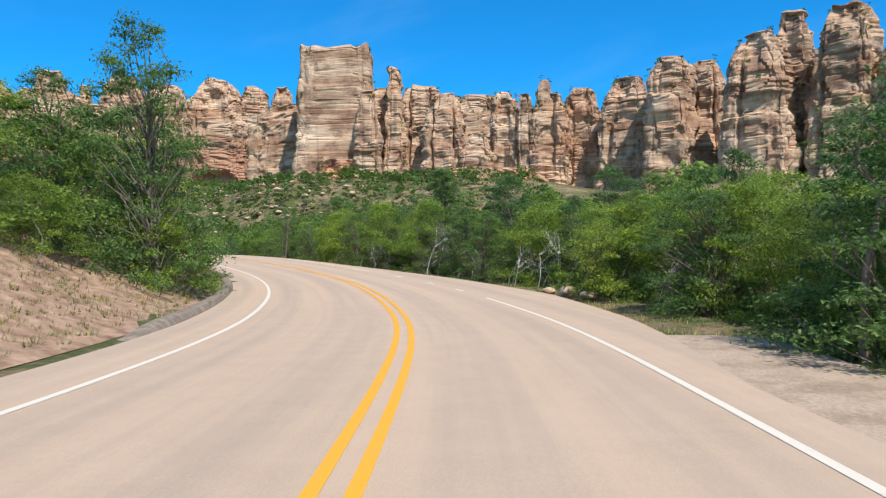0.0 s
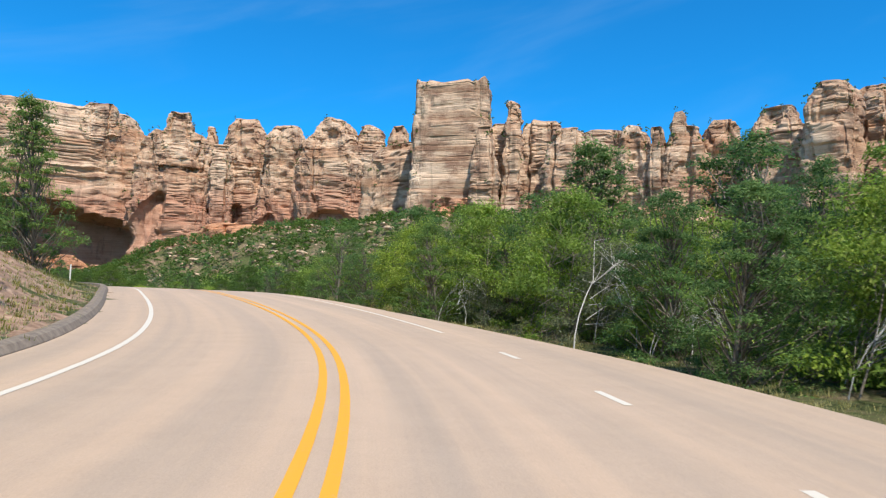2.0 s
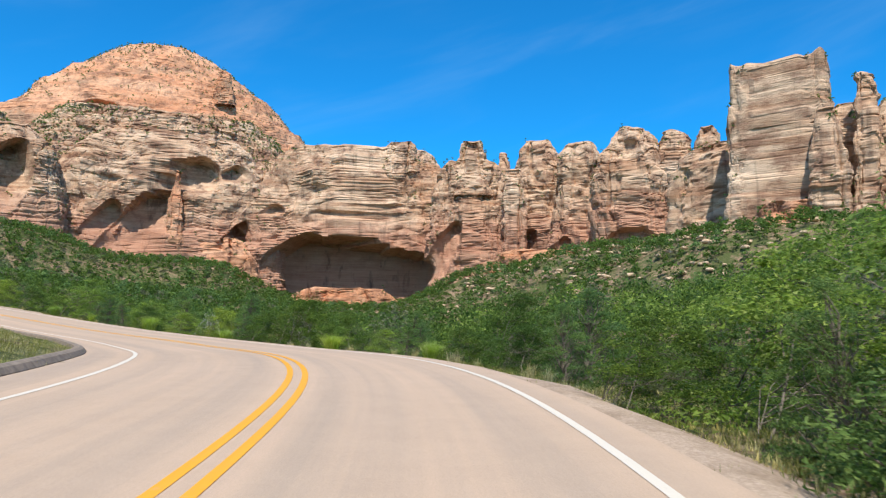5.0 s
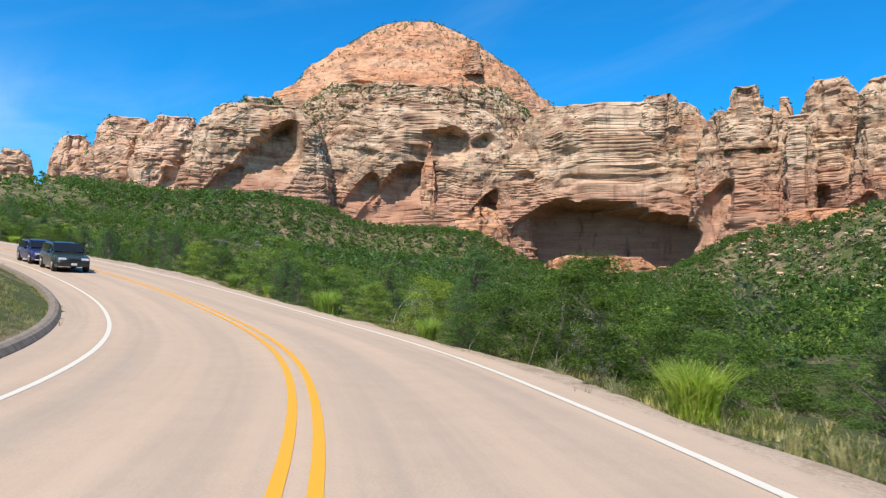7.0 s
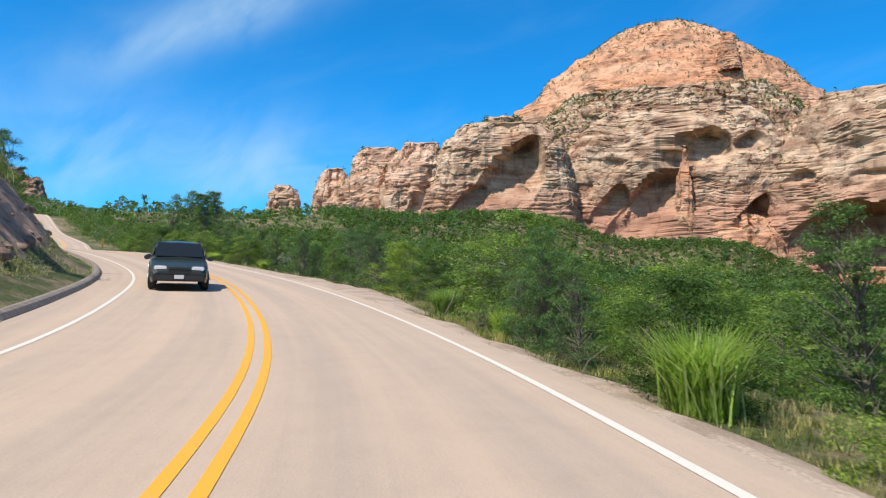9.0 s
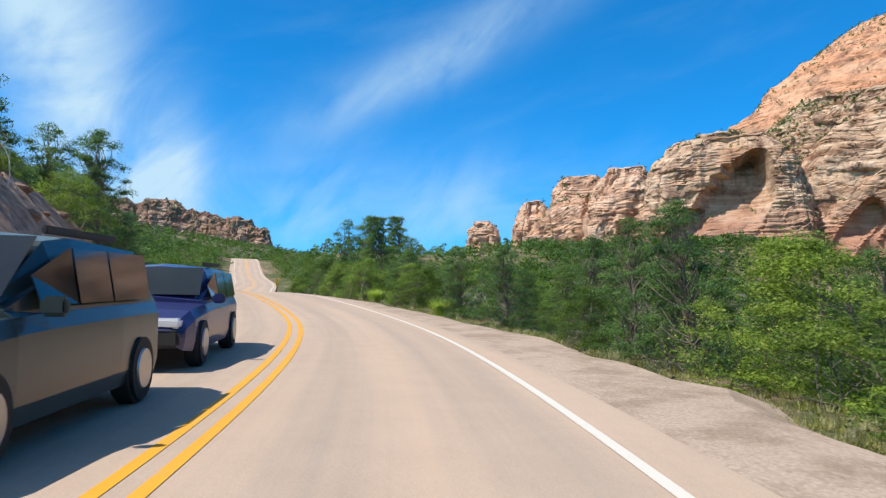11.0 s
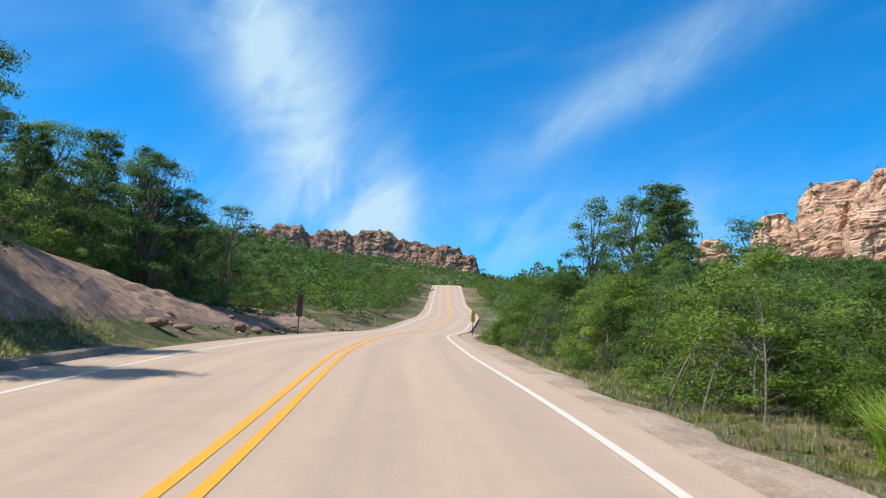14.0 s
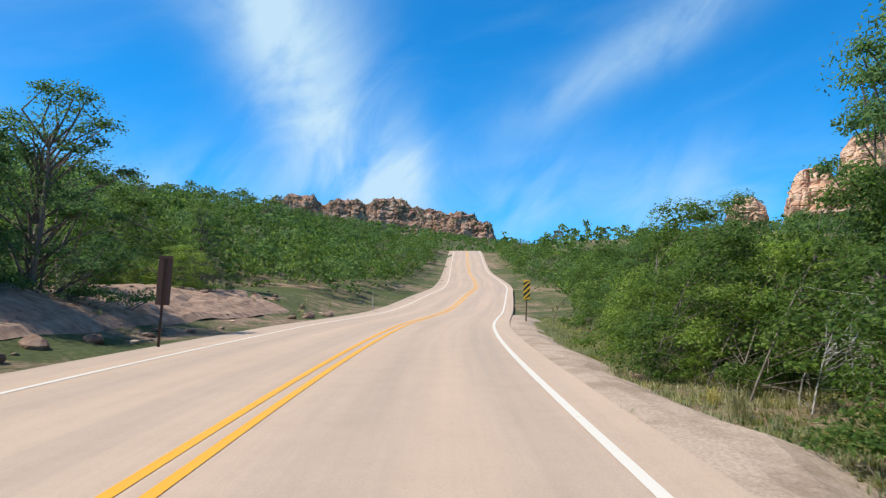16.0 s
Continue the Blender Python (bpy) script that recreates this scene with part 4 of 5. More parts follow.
def snag(seed):
    g = np.random.default_rng(seed)
    cl = [(g.normal() * 0.17, g.normal() * 0.17, g.uniform(0.5, 1.1), 0.1) for _ in range(18)]
    cl += [(x * g.uniform(0.8, 1.3) + g.normal() * 0.09, y * g.uniform(0.8, 1.3) + g.normal() * 0.09, z + g.uniform(-0.08, 0.16), r) for x, y, z, r in cl * 2]
    return plant("dead_shrub", "bare bleached dead shrub with twisted grey branches", "dead shrub", limbs_mesh("trunk", cl, 0.9, g, 0.0095, 5, M_DEAD, 0.4, 0.13), None, "dead shrubs")


def tuft(seed, mat, name, label, blades=150, wide=0.5):
    """A clump of arching blades."""
    g = np.random.default_rng(seed)
    vs = []
    for _ in range(blades):
        a, l = g.uniform(0, 6.28), g.uniform(0.5, 1.0)
        p = np.array([g.normal() * 0.11, g.normal() * 0.11, 0.0])
        d = np.array([math.cos(a), math.sin(a), 0])
        side = np.array([-d[1], d[0], 0]) * 0.009
        o = g.uniform(0.1, 1) * wide
        mid, tip = p + d * o * 0.4 * l + [0, 0, 0.6 * l], p + d * o * l + [0, 0, l * g.uniform(0.75, 1.0)]
        vs += [p - side, p + side, mid + side, mid - side, mid - side, mid + side, tip + side * 0.2, tip - side * 0.2]
    root = new(name, arrays_mesh(name, np.array(vs), [mat], None, 4))
    root.location = (0, 0, -500)
    return tagged(root, label, "grass clump", "grass clumps")


OAKS, OAKS_LOW = [oak(k, True) for k in (1, 2, 3)], [oak(k, False) for k in (11, 12, 13)]
GREYS = [oak(17, True, M_SAGE, "grey_shrub", "large pale grey-green shrub with bare twigs")]
DARK_SHRUBS = [oak(k, True, M_DARKLEAF, "manzanita_shrub", "dense dark green shrub on grey stems") for k in (14, 15, 16)]
JUNS, JUNS_LOW = [juniper(k, True) for k in (21, 22)], [juniper(k, False) for k in (23, 24)]
PINES = [pinyon(k, True) for k in (31, 32, 33)]
SNAGS = [snag(41), snag(42)]
BRIGHTS = [tuft(k, M_BRIGHT, "grass_clump", "tall bright green grass clump at the road edge", 1100, 0.8) for k in (51, 52)]
STRAWS = [tuft(k, M_STRAW, "dry_grass", "dry straw-coloured grass tuft on the shoulder", 70, 0.6) for k in (53, 54)]
SAGES = []
for k in (61, 62):
    g = np.random.default_rng(k)
    cl = clumps(1.0, 0.6, 9, g, 0.2)
    SAGES.append(plant("sage_bush", "small grey-green sagebrush at the roadside", "shrub", limbs_mesh("trunk", cl, 0.8, g, 0.015, 3, lean=0.3), arrays_mesh("crown", crown(cl, 40, 0.05, g, 0.4), [M_SAGE]), "sagebrush"))

G = np.random.default_rng(5)
PLACED = []


def put(proto, x, y, size, wide=1.0, sink=0.03):
    z = float(land([x], [y])[0])
    m = Matrix.LocRotScale((x, y, z - sink * size), Euler((G.uniform(-0.06, 0.06), G.uniform(-0.06, 0.06), G.uniform(0, 6.28))), None)
    ob = copy_thing(proto, m)
    ob.scale = (size * wide, size * wide, size)
    PLACED.append((x, y, size * wide * 0.5))
    return ob


def station(s, lat):
    i = int(np.argmin(np.abs(ARC - s)))
    return LINE[i, 0] + RIGHT[i, 0] * lat, LINE[i, 1] + RIGHT[i, 1] * lat


def free(x, y, r):
    return all((x - a) ** 2 + (y - b) ** 2 > (0.75 * (r + c)) ** 2 for a, b, c in PLACED)


def any_of(kinds):
    return kinds[int(G.integers(len(kinds)))]


# single trees that stand out
for x, y, kind, h, w in ((-9.9, 20.9, JUNS, 8.2, 0.85), (-11.6, 20.0, JUNS, 5.4, 1.1), (-9.6, 21.9, OAKS, 3.0, 1.1), (-10.4, 24.2, JUNS, 5.6, 1.3), (-13, 18.6, OAKS, 4.2, 1.3), (-12.2, 24.0, OAKS, 3.4, 1.3), (-11.0, 17.5, OAKS, 2.2, 1.2), (-24.6, 48.4, PINES, 7.6, 0.95), (-24.5, 44.5, JUNS, 5.0, 1.1), (-22.5, 39, JUNS, 6.0, 1.2), (-27, 50.5, JUNS, 4.0, 1.2), (-16, 33, JUNS, 6.5, 1.3), (-14, 29, OAKS, 5, 1.2),
                         (-112.5, 58.8, JUNS, 6.6, 1.05), (-117.5, 56.5, JUNS, 5.6, 1.1), (-107, 60.5, OAKS, 2.8, 1.2), (-138.1, 45.7, JUNS, 8.8, 0.95), (-135.5, 44.0, JUNS, 7.2, 1.3), (-139.1, 48.0, JUNS, 6.6, 1.0), (-142.9, 47.7, JUNS, 6.8, 1.3), (-137, 46.5, JUNS, 8.0, 1.3), (-137.6, 72.7, PINES, 7.8, 1.25), (-140.5, 69.2, JUNS, 7.8, 0.9), (-127.5, 75.5, JUNS, 3.8, 1.3), (-135, 75.5, JUNS, 6, 1.3), (-146.7, 71.4, JUNS, 9.0, 1.0), (-150, 74, PINES, 9.5, 1.1), (-143, 72, OAKS, 4.5, 1.2),
                         (9.0, 15.0, JUNS, 5.8, 1.4), (11.5, 18.5, JUNS, 5.0, 1.4), (9.5, 23.0, OAKS, 4.6, 1.3), (8.0, 29.0, JUNS, 5.2, 1.4), (5.5, 34.5, OAKS, 4.6, 1.3), (2.5, 42.5, JUNS, 6.4, 1.4), (-1.0, 48.5, PINES, 7.4, 1.3), (-3.5, 51, JUNS, 6.0, 1.4), (-160, 66.5, JUNS, 4.5, 1.2),
                         (-133, 44, JUNS, 8.5, 1.2), (-139, 42, PINES, 9.5, 1.2), (-127, 46, JUNS, 7.5, 1.2), (-113, 52, PINES, 8.5, 1.2), (-108, 54, JUNS, 7.5, 1.3), (-100, 57, JUNS, 7.0, 1.2), (-146, 40, JUNS, 7, 1.2), (-131, 45.5, PINES, 7.2, 1.3), (-125, 46.5, JUNS, 6.2, 1.2), (-116, 54.5, JUNS, 6.4, 1.2), (-121, 52, OAKS, 3.6, 1.3)):
    put(any_of(kind), x, y, h, w)

# scrub beside the road
START_R = [(-60, 6.6), (0, 6.6), (12, 6.9), (22, 7.8), (32, 7.2), (45, 5.8), (60, 5.4), (72, 5.3), (112, 5.3), (120, 6.6), (150, 6.8), (178, 6.4), (192, 6.4), (205, 7.6), (260, 7.2)]
TALL_R = [(-60, 4), (0, 4.6), (40, 4.8), (52, 4.8), (59, 3.6), (66, 2.2), (80, 1.7), (92, 2.2), (105, 2.5), (120, 2.6), (140, 2.6), (160, 2.5), (172, 2.8), (185, 3.8), (200, 3.6), (260, 3.0)]
START_L = [(-60, 12), (20, 12), (26, 10.6), (50, 10.6), (55, 15), (92, 15), (100, 10), (130, 10.8), (150, 10.8), (160, 12), (172, 14), (184, 14), (195, 13.5), (205, 12), (230, 9), (260, 8)]
TALL_L = [(-60, 4.5), (50, 5.2), (60, 3), (95, 5.0), (120, 6.6), (150, 7.2), (175, 6.2), (200, 4.2), (260, 3.6)]
for side, start, tall, s0, s1, tries in ((1, START_R, TALL_R, -4, 215, 1150), (-1, START_L, TALL_L, 4, 215, 850)):
    for _ in range(tries):
        s = G.uniform(s0, s1)
        a = float(np.interp(s, *zip(*start)))
        lat = a + 13 * G.uniform(0, 1) ** 1.7
        x, y = station(s, side * lat)
        i, real = road_frame([x], [y])
        if abs(real[0]) < a - 0.3:
            continue
        h = float(np.interp(s, *zip(*tall))) * G.uniform(0.6, 1.35)
        tree = G.uniform() < (0.3 if side > 0 else 0.45)
        wide = (0.75 if tree else 1.25) * G.uniform(0.85, 1.2)
        if not free(x, y, h * wide * 0.5) or (lat - h * wide * 0.5 < a - (1.3 if s < 118 else 0.7)):
            continue
        near = lat < a + 9
        if tree and G.uniform() < 0.25 and not (side > 0 and s < 165):
            put(any_of(PINES), x, y, h * 1.3, 1.1)
        elif tree:
            put(any_of(JUNS if near else JUNS_LOW), x, y, h * 1.1, wide * 1.5)
        else:
            put(any_of((DARK_SHRUBS if s > 62 and G.uniform() < 0.65 else OAKS) if near else OAKS_LOW), x, y, h, wide)

# tall shrubs close to the road before the view opens
for k in range(34):
    s = 4 + 1.72 * k + G.uniform(-0.5, 0.5)
    h = float(np.interp(s, *zip(*TALL_R))) * G.uniform(0.75, 1.08)
    put(any_of(JUNS if k % 3 == 0 else OAKS), *station(s, float(np.interp(s, *zip(*START_R))) + 2.2 + G.uniform(-0.3, 1.4)), h, G.uniform(0.75, 1.0))

# a close row of shrubs where the road climbs
for k in range(30):
    s = 152 + 1.9 * k + G.uniform(-0.6, 0.6)
    h = float(np.interp(s, *zip(*TALL_R))) * G.uniform(0.65, 1.1)
    put(any_of((JUNS, DARK_SHRUBS, OAKS, DARK_SHRUBS)[k % 4]), *station(s, float(np.interp(s, *zip(*START_R))) + 1.0 + G.uniform(-0.3, 1.2)), h, G.uniform(0.95, 1.25))

# low shrubs along the top of the cut bank
for k in range(46):
    s = 96 + 2.5 * k + G.uniform(-1, 1)
    a = float(np.interp(s, *zip(*START_L)))
    put(any_of(OAKS if k % 3 else SAGES), *station(s, -a + G.uniform(-0.6, 0.9)), G.uniform(1.0, 2.3), G.uniform(1.1, 1.5))

# larger crowns that stand out of the scrub on the valley side
for _ in range(90):
    s, lat = G.uniform(30, 190), G.uniform(16, 85)
    x, y = station(s, lat)
    i, real = road_frame([x], [y])
    h = G.uniform(2.8, 4.6)
    if real[0] > 15 and free(x, y, 1.2):
        put(any_of(JUNS_LOW + OAKS_LOW), x, y, h, G.uniform(1.1, 1.4))

# large grey shrubs beside the turnout
for s, lat, h in ((38.8, 8.4, 3.2), (20.5, 9.6, 2.6), (45.5, 7.6, 2.2)):
    put(GREYS[0], *station(s, lat), h, 1.05)
    put(any_of(SNAGS), *station(s - 0.6, lat - 0.7), h * 0.8)

# dead shrubs, grass and sage along the edge
for s, lat, h in ((30, 9.4, 2.6), (33, 9.9, 2.2), (14, 11.0, 2.6), (57, 8.4, 2.0), (104, 8.2, 1.6), (138, 9.5, 1.3), (150, 9.2, 1.5), (165, 7.4, 1.2), (173, 7.2, 1.5), (177, 7.3, 1.8), (183, 7.4, 1.4), (191, 7.6, 1.3), (178, 8.6, 2.0), (7, 10.6, 2.0), (31, 8.4, 1.8), (36, 8.2, 1.6), (12, 10.2, 2.0), (18, 10.0, 2.0), (100, 7.4, 1.2), (92, 7.2, 1.3), (146, -9.5, 1.6)):
    put(any_of(SNAGS), *station(s, lat), h)
for s, lat, h in ((85, 5.2, 0.95), (86.2, 5.7, 0.8), (106.3, 5.1, 1.25), (107.3, 5.6, 1.0), (76, 5.1, 0.8), (120, 6.2, 1.0), (160, 6.8, 1.0), (172, 7.0, 1.0), (97, 5.1, 0.8), (148, 6.8, 0.9), (114, 5.6, 0.8)):
    put(any_of(BRIGHTS), *station(s, lat), h)
for _ in range(150):
    s = G.uniform(-2, 230)
    right = G.uniform() < 0.7
    lat = float(np.interp(s, *zip(*START_R))) - G.uniform(0.0, 0.9) if right else -float(G.uniform(5.7, 9))
    put(any_of(STRAWS), *station(s, lat), G.uniform(0.25, 0.6) * (1 if right else 0.7))
for _ in range(30):
    s = G.uniform(0, 230)
    put(any_of(SAGES), *station(s, float(np.interp(s, *zip(*START_R))) - G.uniform(-0.3, 0.5)), G.uniform(0.4, 0.9))


def scrub(name, label, spots, per, leaf, mats, seed, lobes=4):
    """Woods too far off to count: every spot one domed shrub of leafy lobes, with gaps of shade between."""
    g = np.random.default_rng(seed)
    sp = np.repeat(np.asarray(spots, float), lobes, axis=0)
    x, y, z, h, w = sp.T
    n = len(sp)
    up = np.clip(g.uniform(0.0, 1.0, n) ** 0.8, 0, 1)
    turn, reach = g.uniform(0, 2 * math.pi, n), 0.5 * w * np.sqrt(1 - up ** 1.7) * g.uniform(0.35, 0.95, n)
    rad = w * g.uniform(0.13, 0.27, n)
    cl = np.stack([x + reach * np.cos(turn), y + reach * np.sin(turn), z + up * (h - 0.7 * rad), rad], 1)
    vs = crown(cl, per // lobes, leaf * np.sqrt(h), g, 0.7, 0.85, 0.15, 0.6)
    idx = np.repeat(g.choice(3, len(spots), p=(0.66, 0.27, 0.07)), lobes * (per // lobes))
    ob = new(name, arrays_mesh(name, vs, mats, idx))
    return tagged(ob, label, "scrub", kind="stuff")


def field(gap, x0, x1, y0, y1, keep, hmin, hmax, seed):
    """Spots about a gap apart, none on top of another; sizes come in drifts of tall and low."""
    g = np.random.default_rng(seed)
    X, Y = np.meshgrid(np.arange(x0, x1, gap), np.arange(y0, y1, gap))
    x, y = X.ravel() + g.uniform(-0.42, 0.42, X.size) * gap, Y.ravel() + g.uniform(-0.42, 0.42, X.size) * gap
    i, lat = road_frame(x, y)
    ok = keep(x, y, lat, ARC[i]) & (fbm(x / 18, y / 18, 9.1, 3) > g.uniform(-2.4, -0.55, len(x)))
    # the stony slope under the tower is only half covered
    ok &= ~((x > -215) & (y > 195) & (g.uniform(size=len(x)) < 0.3))
    x, y = x[ok], y[ok]
    z = land(x, y)
    drift = 0.5 + 0.5 * np.clip(fbm(x / 11, y / 11, 2.7, 2) * 1.6, -1, 1)
    h = hmin + (hmax - hmin) * (0.45 * drift + 0.55 * g.uniform(0, 1, len(x)) ** 1.3)
    return list(zip(x, y, z - 0.1, h, np.minimum(h * g.uniform(0.85, 1.25, len(x)), 1.5 * gap)))


def belt(near, far, side):
    return lambda x, y, lat, s: (side * lat > near) & (side * lat < far) & (s > -40)


# DARK: mostly the darker leaf, so the woods' shade sits in their colour
BOTH, DARK = [M_DARKLEAF, M_OAK, M_SAGE], [M_DARKLEAF, M_JUNIPER, M_SAGE]
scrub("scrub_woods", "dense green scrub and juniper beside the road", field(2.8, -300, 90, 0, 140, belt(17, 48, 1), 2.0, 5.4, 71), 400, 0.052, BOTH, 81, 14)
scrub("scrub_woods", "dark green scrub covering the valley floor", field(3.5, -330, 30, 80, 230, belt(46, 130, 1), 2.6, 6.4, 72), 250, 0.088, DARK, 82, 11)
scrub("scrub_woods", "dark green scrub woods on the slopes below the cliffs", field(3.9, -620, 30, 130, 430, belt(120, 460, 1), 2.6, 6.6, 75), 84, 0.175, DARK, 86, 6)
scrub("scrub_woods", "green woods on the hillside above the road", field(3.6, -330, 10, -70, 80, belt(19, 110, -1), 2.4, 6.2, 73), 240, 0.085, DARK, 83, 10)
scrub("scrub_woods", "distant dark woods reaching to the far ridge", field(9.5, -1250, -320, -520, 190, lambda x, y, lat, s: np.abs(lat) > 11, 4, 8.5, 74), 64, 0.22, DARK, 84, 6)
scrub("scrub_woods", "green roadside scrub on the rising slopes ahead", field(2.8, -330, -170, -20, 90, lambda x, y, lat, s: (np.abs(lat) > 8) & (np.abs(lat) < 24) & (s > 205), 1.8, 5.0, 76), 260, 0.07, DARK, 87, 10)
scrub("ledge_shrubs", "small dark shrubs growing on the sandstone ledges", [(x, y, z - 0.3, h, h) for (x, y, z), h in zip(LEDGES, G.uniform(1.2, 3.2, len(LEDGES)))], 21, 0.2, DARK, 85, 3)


def verge(n, s0, s1, lat0, lat1, tall, mat, label, seed, lift=-0.02):
    """Short grass: loose blades in tufts along the road."""
    g = np.random.default_rng(seed)
    s, lat = g.uniform(s0, s1, n), g.uniform(lat0, lat1, n)
    k = np.searchsorted(ARC, s).clip(0, len(ARC) - 1)
    x, y = LINE[k, 0] + RIGHT[k, 0] * lat + g.normal(size=n) * 0.3, LINE[k, 1] + RIGHT[k, 1] * lat + g.normal(size=n) * 0.3
    keep = fbm(x / 2.5, y / 2.5, 4.4, 3) > g.uniform(-0.7, 0.4, n)
    x, y = x[keep], y[keep]
    base = np.stack([x, y, land(x, y) + lift], 1)
    vs = []
    for _ in range(9):
        m = len(base)
        a, h = g.uniform(0, 6.28, m), tall * g.uniform(0.4, 1.2, m)
        d = np.stack([np.cos(a), np.sin(a), 0 * a], 1)
        off = base + d * g.uniform(0, 0.12, m)[:, None]
        w = np.stack([-d[:, 1], d[:, 0], 0 * a], 1) * 0.011
        tip = off + d * (h * 0.5)[:, None]
        tip[:, 2] += h
        vs.append(np.stack([off - w, off + w, tip], 1).reshape(-1, 3))
    ob = new("grass", arrays_mesh("grass", np.vstack(vs), [mat]))
    tagged(ob, label, "grass", kind="stuff")


verge(5000, 56, 104, -10.5, -5.5, 0.2, M_MEADOW, "short yellow-green grass on the bank inside the bend", 91)
verge(400, 24, 34, -9.5, -5.4, 0.22, M_BRIGHT, "bright green grass on the earth bank", 98)
verge(7000, 64, 104, -10.5, -5.35, 0.16, M_STRAW, "dry yellow grass on the bank inside the bend", 99)
verge(9000, 102, 172, -7.4, -5.35, 0.13, M_STRAW, "dry yellow grass in a strip behind the kerb", 103)
verge(5000, 102, 172, -7.2, -5.4, 0.14, M_MEADOW, "green grass in a strip behind the kerb", 104)
verge(2600, -4, 56, -11, -5.6, 0.13, M_MEADOW, "thin green grass on the bare earth bank", 92, 0.13)
verge(3200, -4, 56, -11, -5.4, 0.12, M_STRAW, "thin dry grass on the bare earth bank", 105, 0.13)
verge(9000, -4, 118, 4.9, 7.2, 0.14, M_STRAW, "dry grass at the foot of the scrub", 93)
verge(8000, 112, 215, 5.7, 7.6, 0.13, M_STRAW, "pale dry grass along the edge of the gravel", 100)
verge(6000, 112, 215, 5.9, 7.8, 0.14, M_MEADOW, "green grass along the edge of the gravel", 94)
verge(5000, 150, 215, 4.7, 6.4, 0.13, M_STRAW, "dry grass creeping over the narrow shoulder", 101)
verge(4000, 150, 215, 4.9, 6.6, 0.12, M_MEADOW, "green grass creeping over the narrow shoulder", 102)
verge(4000, 46, 122, 4.5, 6.8, 0.2, M_MEADOW, "tall green grass dropping away from the road edge", 97)


# ---- rocks ----
def boulder_mesh(name, seed, mat, flat=0.7, cuts=3):
    g = np.random.default_rng(seed)
    bm = bmesh.new()
    bmesh.ops.create_icosphere(bm, subdivisions=cuts, radius=0.5)
    planes = [(Vector(unit(1, g)[0]), g.uniform(0.28, 0.42)) for _ in range(9)]
    for v in bm.verts:
        for n, d in planes:
            k = v.co.dot(n) - d
            if k > 0:
                v.co -= n * k * 0.85
        v.co += v.co.normalized() * 0.05 * noise.noise(v.co * 5 + Vector((seed, 0, 0)))
        v.co.z *= flat
    me = bpy.data.meshes.new(name)
    bm.to_mesh(me)
    bm.free()
    me.materials.append(mat)
    return me


PALE_ROCKS = [boulder_mesh("boulder", k, M_BOULDER, 0.75) for k in (1, 2, 3)]
SMALL_ROCKS = [boulder_mesh("stone", k, M_BOULDER, 0.6, 2) for k in (4, 5, 6)]
RUBBLE = [boulder_mesh("bank_rock", k, M_RUBBLE, 0.7, 2) for k in (9, 10, 11)]
DARK_ROCKS = [boulder_mesh("rock_outcrop", k, M_LAVA, 0.6) for k in (7, 8)]


def rock(meshes, name, label, x, y, size, group="", sink=0.2):
    ob = new(name, any_of(meshes))
    z = float(land([x], [y])[0])
    ob.matrix_basis = Matrix.LocRotScale((x, y, z + size * (0.35 - sink)), Euler((G.uniform(-0.2, 0.2), G.uniform(-0.2, 0.2), G.uniform(0, 6.28))), (size * G.uniform(0.9, 1.4), size, size * G.uniform(0.7, 1.0)))
    return tagged(ob, label, "rock", group)


for s, lat, size in ((26.0, 6.8, 0.6), (24.7, 7.0, 0.75), (23.4, 7.4, 0.6)):
    rock(PALE_ROCKS, "boulder", "large pale sandstone boulder at the turnout edge", *station(s, lat), size, "turnout boulders", 0.1)
for k in range(260):
    s = G.uniform(118, 214)
    rock(RUBBLE if k % 4 else SMALL_ROCKS, "stone", "small weathered stone on the earth bank", *station(s, -float(G.uniform(5.6, 10.5))), float(G.uniform(0.1, 0.32)) * (2.0 if k % 9 == 0 else 1), "bank stones")
for k in range(120):
    s = G.uniform(98, 168)
    rock(RUBBLE, "bank_rock", "angular brown rock standing out of the cut bank", *station(s, -float(G.uniform(6.9, 11.2))), float(G.uniform(0.25, 0.95)), "bank rocks", 0.3)
for k in range(34):
    s = G.uniform(-2, 48)
    rock(SMALL_ROCKS, "stone", "small stone lying on the bare bank", *station(s, -float(G.uniform(6.2, 10))), float(G.uniform(0.1, 0.3)), "bank stones")
for s, lat, size in ((186, -6.3, 0.9), (188.5, -6.2, 0.7), (191, -6.1, 0.6), (176.5, -6.6, 0.9), (178, -6.4, 0.7), (166, -6.6, 1.0), (164.5, -7.2, 0.8), (208, -5.6, 0.8), (206, -5.7, 0.6), (211, -5.5, 0.7)):
    rock(RUBBLE, "boulder", "weathered brown boulder beside the road edge", *station(s, lat), size * 0.85, "roadside boulders", 0.15)
for k in range(14):
    rock(DARK_ROCKS, "rock_outcrop", "dark grey rock outcrop among the scrub", -251 + G.normal() * 12, 152 + G.normal() * 7, float(G.uniform(2.5, 5)), "dark outcrops", 0.05)


